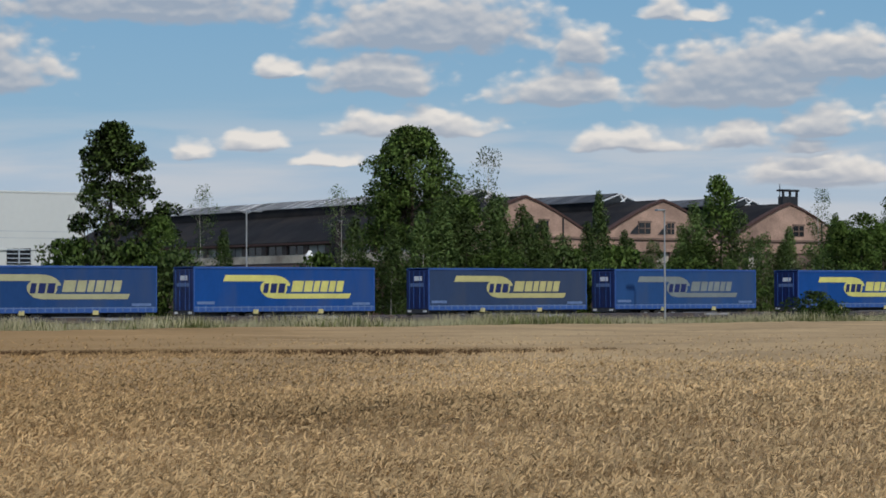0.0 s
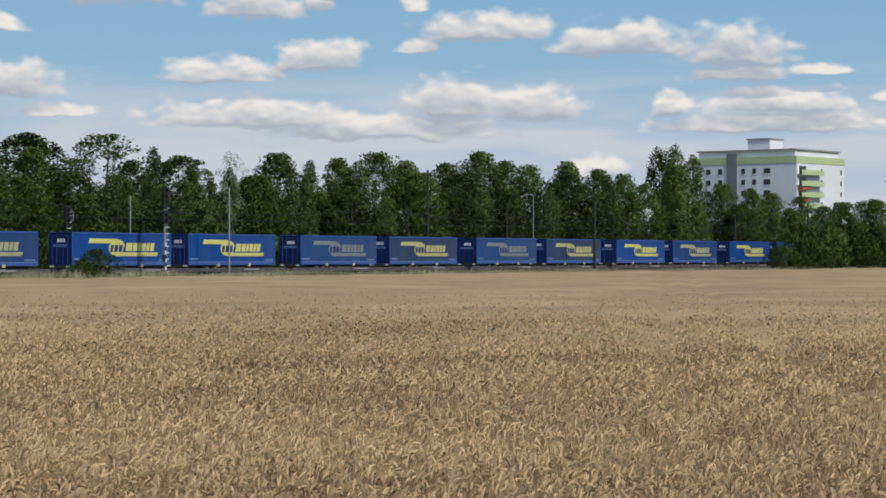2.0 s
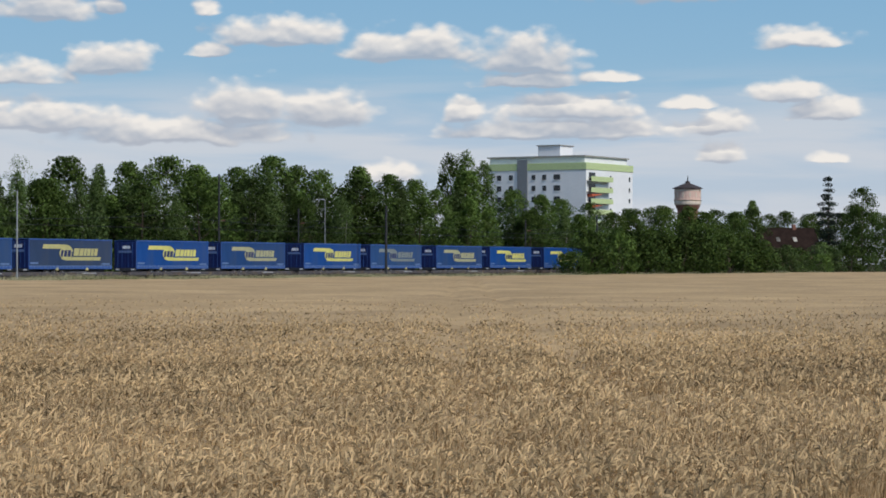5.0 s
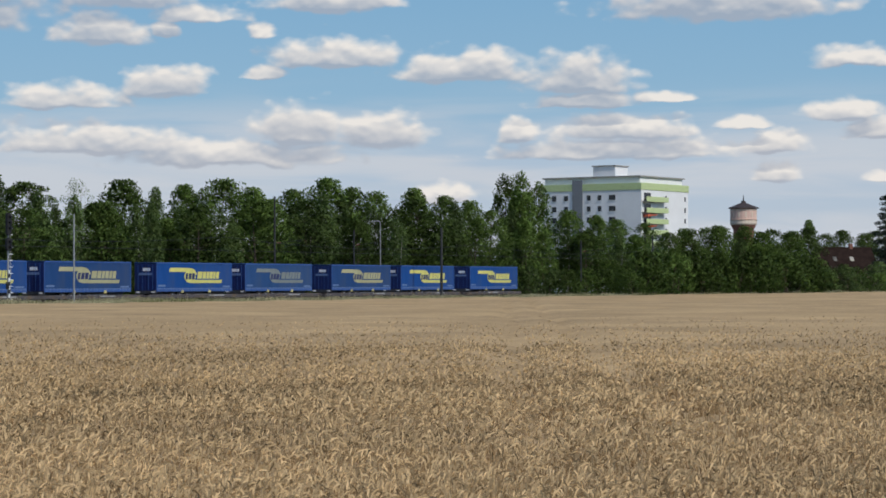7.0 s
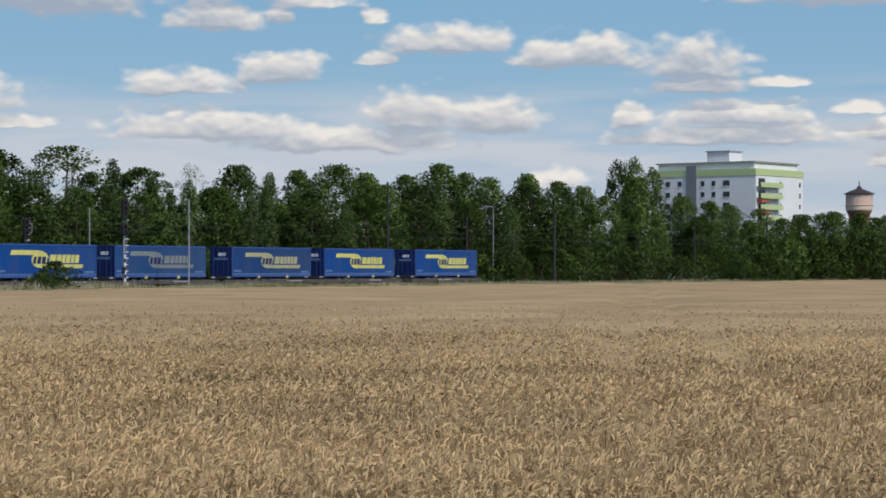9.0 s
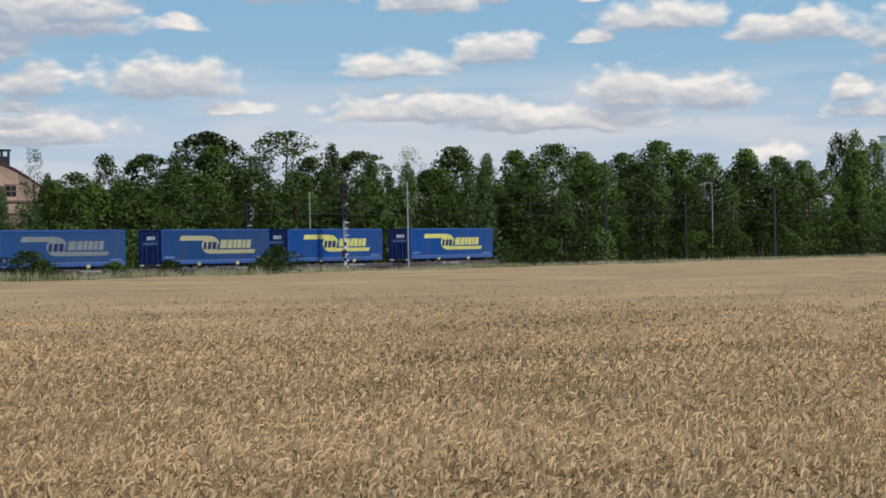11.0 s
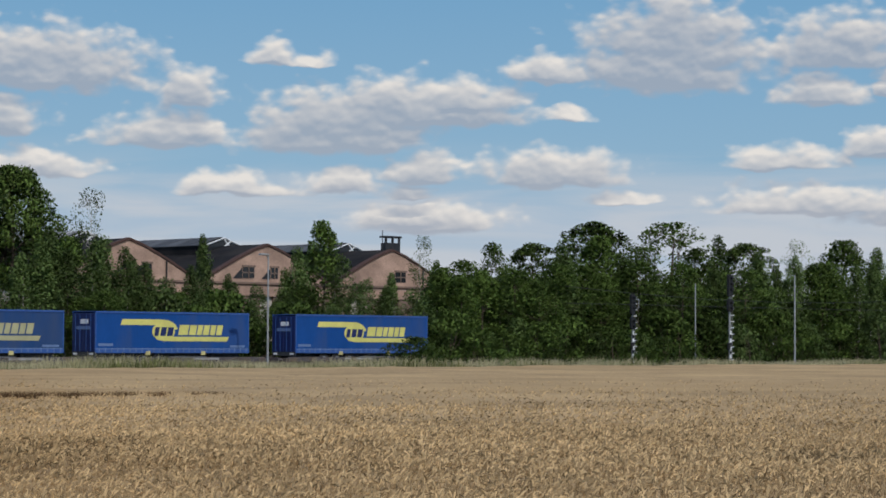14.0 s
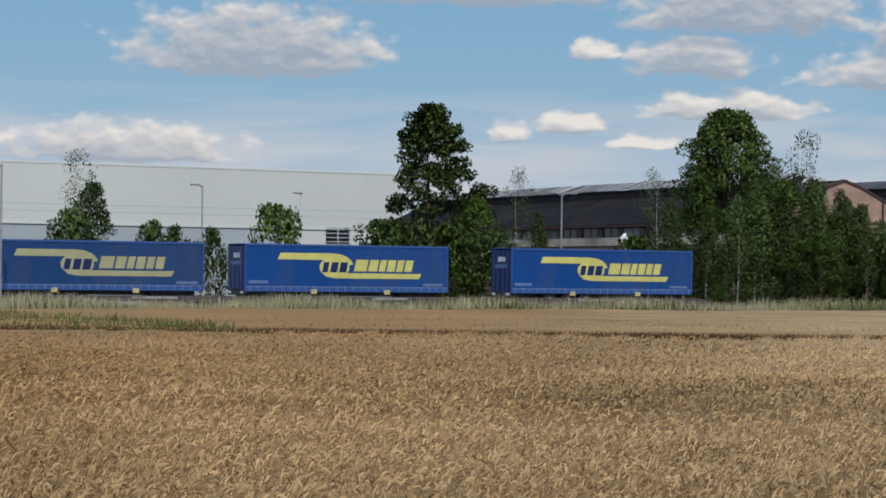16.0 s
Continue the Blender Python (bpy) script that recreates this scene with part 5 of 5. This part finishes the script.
def make_models():
    def add(key, ob, h):
        unused.add(key)
        models[key] = (ob, h)
    add("broad", make_tree("broadleaf_tree", 1, 12, 3.4, 0.24, ROUND, 150, 44, 0.52, 0.145, "leaf", "bark", "dense green broadleaf tree in a belt", inner=0.15), 12)
    add("broad2", make_tree("broadleaf_tree", 2, 12, 3.0, 0.18, EGG, 140, 44, 0.50, 0.145, "leaf", "bark", "tall green broadleaf tree with uneven crown", inner=0.3), 12)
    add("dark", make_tree("broadleaf_tree", 3, 12, 3.3, 0.15, ROUND, 150, 42, 0.54, 0.15, "dark_leaf", "bark", "dark green broadleaf tree in a belt", inner=0.15), 12)
    add("birch", make_tree("birch_tree", 4, 12, 2.0, 0.14, EGG, 140, 44, 0.33, 0.125, "birch_leaf", "birch_bark", "light green birch with pale trunk", 0.10, droop=0.25, tall=2.1), 12)
    add("birch2", make_tree("birch_tree", 5, 12, 2.3, 0.22, PILLAR, 120, 42, 0.36, 0.125, "birch_leaf", "birch_bark", "slim birch with thin drooping crown", 0.09, 2, droop=0.3, tall=2.0), 12)
    add("thin", make_tree("chestnut_tree", 6, 12, 3.3, 0.30, ROUND, 125, 48, 0.42, 0.14, "chestnut_leaf", "bark", "open broad tree with bare limbs showing between leaf clumps", 0.2, boughs=12, twigs=1.0, tall=0.55, inner=0.3), 12)
    add("open", make_tree("broadleaf_tree", 16, 12, 2.9, 0.5, DOME, 130, 20, 0.30, 0.11, "dark_leaf", "bark", "sparse umbrella-shaped tree with dark limbs against the sky", 0.2, boughs=14, twigs=1.0, tall=0.6, inner=0.25), 12)
    add("lace", make_tree("birch_tree", 17, 12, 2.3, 0.3, PILLAR, 95, 26, 0.34, 0.095, "birch_leaf", "birch_bark", "tall open birch with a white trunk and lacy crown", 0.12, boughs=14, twigs=1.0, droop=0.2, tall=1.4), 12)
    add("wisp", make_tree("birch_tree", 7, 12, 1.5, 0.4, PILLAR, 46, 22, 0.28, 0.08, "birch_leaf", "birch_bark", "half-bare young birch with thin twigs", 0.07, boughs=12, twigs=1.0, tall=1.5), 12)
    add("poplar", make_tree("poplar_tree", 8, 12, 2.5, 0.08, EGG, 120, 36, 0.30, 0.125, "leaf", "bark", "tall poplar with upright limbs", boughs=12, twigs=0.7, tall=1.3, inner=0.3), 12)
    add("maple", make_tree("maple_tree", 9, 15, 5.0, 0.28, SKIRT, 190, 115, 0.52, 0.14, "chestnut_leaf", "bark", "large dark maple with a pointed crown", 0.3, boughs=14, twigs=1.0, tall=0.6, inner=0.3), 15)
    add("linden", make_tree("linden_tree", 10, 15, 4.3, 0.42, DOME, 260, 90, 0.55, 0.14, "chestnut_leaf", "bark", "large dense round linden tree", 0.3, boughs=14, twigs=1.0, tall=0.8, inner=0.15), 15)
    add("spruce", make_tree("spruce_tree", 11, 15, 2.9, 0.06, None, 0, 34, 0.27, 0.11, "needle", "bark", "dark spruce with a pointed top and drooping boughs", 0.22, boughs=20, twigs=0.3, tall=0.7), 15)
    add("shrub", make_tree("shrub", 12, 4, 2.2, 0.02, ROUND, 66, 36, 0.42, 0.13, "leaf", "bark", "green leafy shrub beside the railway", 0.05, 4, twigs=0.15, inner=0.3), 4)
    add("shrub_dark", make_tree("shrub", 13, 4, 2.4, 0.0, ROUND, 70, 36, 0.42, 0.13, "dark_leaf", "bark", "dark green shrub beside the railway", 0.05, 4, twigs=0.15, inner=0.3), 4)
    add("shrub_light", make_tree("shrub", 14, 4, 1.9, 0.02, EGG, 60, 36, 0.40, 0.125, "birch_leaf", "bark", "light green shrub beside the railway", 0.05, 4, twigs=0.15, inner=0.3), 4)


make_models()

# by the warehouse
plant("lace", 19.2, 165, 3.05, wide=0.85)
plant("broad2", 19.5, 166, 2.25, wide=0.95)
plant("shrub_light", 19.0, 163, 1.6, wide=0.8)
plant("shrub", 23.96, 160, 1.72, wide=0.62)
plant("shrub", 20.95, 160, 1.3, wide=0.45)
plant("shrub_dark", 22.35, 150, 1.15, wide=0.4)
plant("shrub_dark", 21.5, 155, 1.2, wide=0.35)
# before the old hall
plant("maple", 27.75, 150, 4.28, wide=0.95)
plant("broad", 28.9, 146, 2.0, wide=0.9)
plant("shrub_light", 27.5, 140, 1.5, wide=0.6)
plant("shrub_dark", 26.6, 142, 1.4, wide=0.7)
plant("shrub", 28.3, 139, 1.3, wide=0.8)
plant("wisp", 29.9, 148, 2.75, wide=1.0)
plant("birch", 30.4, 146, 1.6, wide=0.9)
plant("wisp", 33.2, 150, 2.75, wide=1.0)
plant("linden", 35.0, 152, 4.12, wide=0.95)
plant("broad2", 34.3, 148, 2.6, wide=0.9)
plant("birch", 33.6, 144, 1.9, wide=1.0)
plant("lace", 36.8, 146, 3.66, wide=0.8)
plant("birch", 35.9, 143, 2.6, wide=1.0)
plant("birch", 37.2, 144, 2.4, wide=1.1)
plant("broad", 36.3, 147, 2.5, wide=0.9)
plant("birch", 39.6, 150, 2.45, wide=0.8)
for b, lift in ((34.5, 1.7), (35.2, 2.0), (35.7, 2.3), (36.3, 2.1), (37.0, 2.3), (37.7, 2.15), (38.2, 1.8)):
    plant("birch", b, 142.5, lift, wide=1.15)
plant("shrub_light", 38.6, 142, 1.3, wide=0.9)
plant("shrub", 40.0, 140, 1.2, wide=0.9)
for b, lift in ((37.9, 1.9), (38.7, 1.5), (39.3, 1.75), (40.2, 1.55), (40.9, 1.35), (41.6, 1.7), (43.6, 1.5), (44.2, 1.6)):
    plant("birch" if lift > 1.52 else "birch2", b, 142 + lift, lift, wide=1.0)
plant("broad2", 42.5, 146, 2.92, wide=0.85)
plant("birch", 41.9, 143, 2.2, wide=1.0)
plant("birch2", 43.0, 144, 2.0, wide=0.9)
plant("lace", 44.95, 148, 2.6, wide=0.75)
plant("birch", 45.3, 145, 1.9, wide=0.9)


def undergrowth(name, seed, n, b0, b1, y0, y1, top, label):
    """The dense wood behind the first trees, leaves in one mass."""
    rng = np.random.default_rng(seed)
    b, y = np.radians(rng.uniform(b0, b1, n)), rng.uniform(y0, y1, n)
    x = y * np.tan(b)
    crest = top * (0.86 + 0.10 * np.sin(x * 0.9 + 1.3 * np.sin(x * 0.23)) + 0.07 * np.sin(x * 2.3 + y))
    p = np.stack((x, y, crest * rng.random(n) ** 0.75), 1)
    a, c = rng.normal(size=(n, 3)), rng.normal(size=(n, 3))
    a *= (0.28 * rng.uniform(0.6, 1.3, n) / np.linalg.norm(a, axis=1))[:, None]
    c *= (0.22 * rng.uniform(0.6, 1.3, n) / np.linalg.norm(c, axis=1))[:, None]
    V = np.stack((p + a, p - a * 0.6 + c, p - a * 0.6 - c), 1).reshape(-1, 3)
    tagged(new(name, raw_mesh(name, V, np.arange(3 * n).reshape(-1, 3), M["dark_leaf"])), label, "undergrowth", kind="stuff")


undergrowth("woodland_undergrowth", 21, 60000, 45.2, 68.2, 153, 160, 8.3, "dense dark green undergrowth between the belt trees")
undergrowth("thicket_undergrowth", 22, 14000, 67.6, 72.2, 138, 143, 8.4, "dense dark green thicket behind the tracks")
rr = random.Random(11)
for i in range(26):
    b = 26.8 + i * 0.75 + rr.uniform(-0.3, 0.3)
    if not 29.6 < b < 32.6:
        deep = 15 if 33.6 < b < 38.2 else 0
        plant(rr.choice(("shrub", "shrub_dark", "shrub_light")), b, rr.uniform(136.5, 141) + deep, height=rr.uniform(3.2, 5.6), wide=rr.uniform(0.6, 0.95))
for i in range(14):
    b = 36.6 + i * 0.62 + rr.uniform(-0.2, 0.2)
    plant(rr.choice(("birch", "broad", "birch2", "broad2")), b, rr.uniform(138, 143), lift=rr.uniform(0.9, 1.4), wide=rr.uniform(1.1, 1.5))
# the long belt of trees behind the railway
for kind, b, y, lift, wide in (
        ("dark", 46.7, 150, 2.42, 0.6), ("thin", 47.75, 155, 2.45, 0.9), ("birch", 48.4, 144, 2.3, 1.1), ("thin", 49.15, 150, 2.98, 1.0), ("broad2", 49.3, 146, 2.6, 1.0),
        ("dark", 46.0, 147, 2.0, 1.0), ("dark", 47.2, 143, 1.8, 1.1), ("open", 51.0, 155, 2.98, 1.3), ("birch2", 50.3, 145, 2.3, 0.9), ("dark", 51.7, 150, 2.3, 0.9),
        ("thin", 52.9, 152, 2.45, 0.9), ("birch", 53.2, 144, 2.1, 1.1), ("birch", 52.2, 158, 2.5, 0.8), ("wisp", 54.1, 150, 2.5, 1.0), ("broad", 55.25, 148, 2.48, 0.95),
        ("broad", 54.7, 142, 1.95, 0.9), ("birch", 56.0, 150, 2.2, 1.0), ("broad2", 56.7, 152, 2.36, 0.9), ("broad", 57.6, 147, 2.5, 0.9), ("dark", 57.0, 142, 1.9, 1.0),
        ("broad2", 58.4, 150, 2.3, 0.9), ("broad", 59.3, 154, 2.25, 0.8), ("broad", 60.15, 147, 2.52, 0.85), ("dark", 59.7, 143, 2.0, 0.9), ("broad2", 60.8, 152, 2.3, 0.9),
        ("broad", 61.35, 149, 2.2, 0.75), ("broad2", 62.35, 150, 2.28, 0.85), ("dark", 61.9, 143, 1.8, 0.9), ("broad", 63.05, 149, 2.1, 0.7), ("broad", 63.7, 148, 1.98, 0.75),
        ("poplar", 64.55, 147, 2.62, 0.8), ("poplar", 64.95, 149, 2.68, 0.8), ("poplar", 65.4, 147, 2.45, 0.75), ("broad2", 65.0, 144, 2.2, 0.9), ("broad", 66.1, 146, 1.74, 0.9),
        ("broad2", 66.8, 144, 1.62, 0.9), ("broad", 67.3, 146, 1.52, 0.8), ("dark", 68.0, 144, 1.44, 0.8)):
    plant(kind, b, y, lift, wide=wide * 1.22)
for i in range(54):
    b = 45.2 + i * 0.425 + rr.uniform(-0.15, 0.15)
    plant(rr.choice(("birch", "broad", "birch", "dark", "birch2", "broad2")), b, rr.uniform(139, 146), lift=max(1.0, rr.uniform(1.5, 2.05) - max(0, b - 63) * 0.12), wide=rr.uniform(0.95, 1.35))
for i in range(60):
    b = 45.0 + i * 0.39 + rr.uniform(-0.15, 0.15)
    plant(rr.choice(("shrub", "shrub_dark", "shrub_light", "shrub_dark")), b, rr.uniform(136.8, 139), height=rr.uniform(3.0, 5.4), wide=rr.uniform(0.7, 1.1))
# thicket past the end of the train's visible run
for kind, b, y, lift, wide in (
        ("shrub_dark", 67.6, 119.5, 0.25, 1.1), ("shrub_dark", 68.1, 120.5, 0.45, 1.0), ("dark", 68.7, 121, 0.85, 1.0), ("dark", 69.1, 122, 1.28, 1.0), ("broad", 69.75, 121, 1.36, 0.9),
        ("birch", 70.3, 120, 1.0, 1.2), ("dark", 70.9, 121, 1.2, 1.1), ("dark", 71.5, 122, 1.2, 1.1), ("broad2", 71.95, 125, 1.48, 0.7), ("shrub_light", 72.4, 119, 0.3, 1.1),
        ("shrub_light", 73.0, 120, 0.25, 1.1), ("shrub", 73.6, 118, 0.2, 1.2), ("shrub_light", 74.2, 120, 0.5, 1.1), ("spruce", 73.75, 128, 2.42, 0.95), ("dark", 74.6, 128, 1.8, 0.9), ("dark", 70.4, 124, 1.36, 0.9), ("dark", 75.2, 121, 1.1, 1.2),
        ("shrub_dark", 69.4, 118.5, 0.3, 1.3), ("shrub_dark", 70.6, 118.5, 0.35, 1.3), ("shrub_dark", 71.8, 118.5, 0.35, 1.3), ("shrub_dark", 73.0, 118.5, 0.35, 1.3), ("shrub", 74.3, 118, 0.4, 1.3)):
    plant(kind, b, y, lift, wide=wide)
for i in range(16):
    b = 68.6 + i * 0.42 + rr.uniform(-0.1, 0.1)
    plant(rr.choice(("dark", "broad", "dark")), b, rr.uniform(122, 125) + (42 if b > 72.0 else 0), lift=rr.uniform(1.12, 1.36), wide=1.05)
for i in range(20):
    b = 67.9 + i * 0.38 + rr.uniform(-0.1, 0.1)
    plant(rr.choice(("shrub_dark", "shrub_dark", "shrub")) if b < 72.2 else "shrub_light", b, rr.uniform(117.5, 121), lift=rr.uniform(0.3, 0.75) - max(0, b - 72) * 0.12, wide=rr.uniform(0.9, 1.3))
# low bushes on the field side of the track
plant("shrub_dark", 44.75, 119.5, 0.13, wide=1.25)
plant("shrub_dark", 45.15, 119.6, -0.08, wide=1.3)
plant("shrub_dark", 50.85, 119.5, 0.16, wide=1.0)
plant("shrub_dark", 50.5, 119.6, -0.1, wide=1.2)
plant("shrub", 48.2, 119.8, -0.14, wide=1.2)
plant("shrub", 46.9, 119.8, -0.16, wide=1.2)


# ---- motion of the train ----
def motions():
    for ob, x in train:
        walk(ob, [(t, pose(x - 19.928 * t - 0.025 * t * t, RAIL_Y, RAIL_TOP)) for t in (0, 4, 8, 12, 16)])


motions()
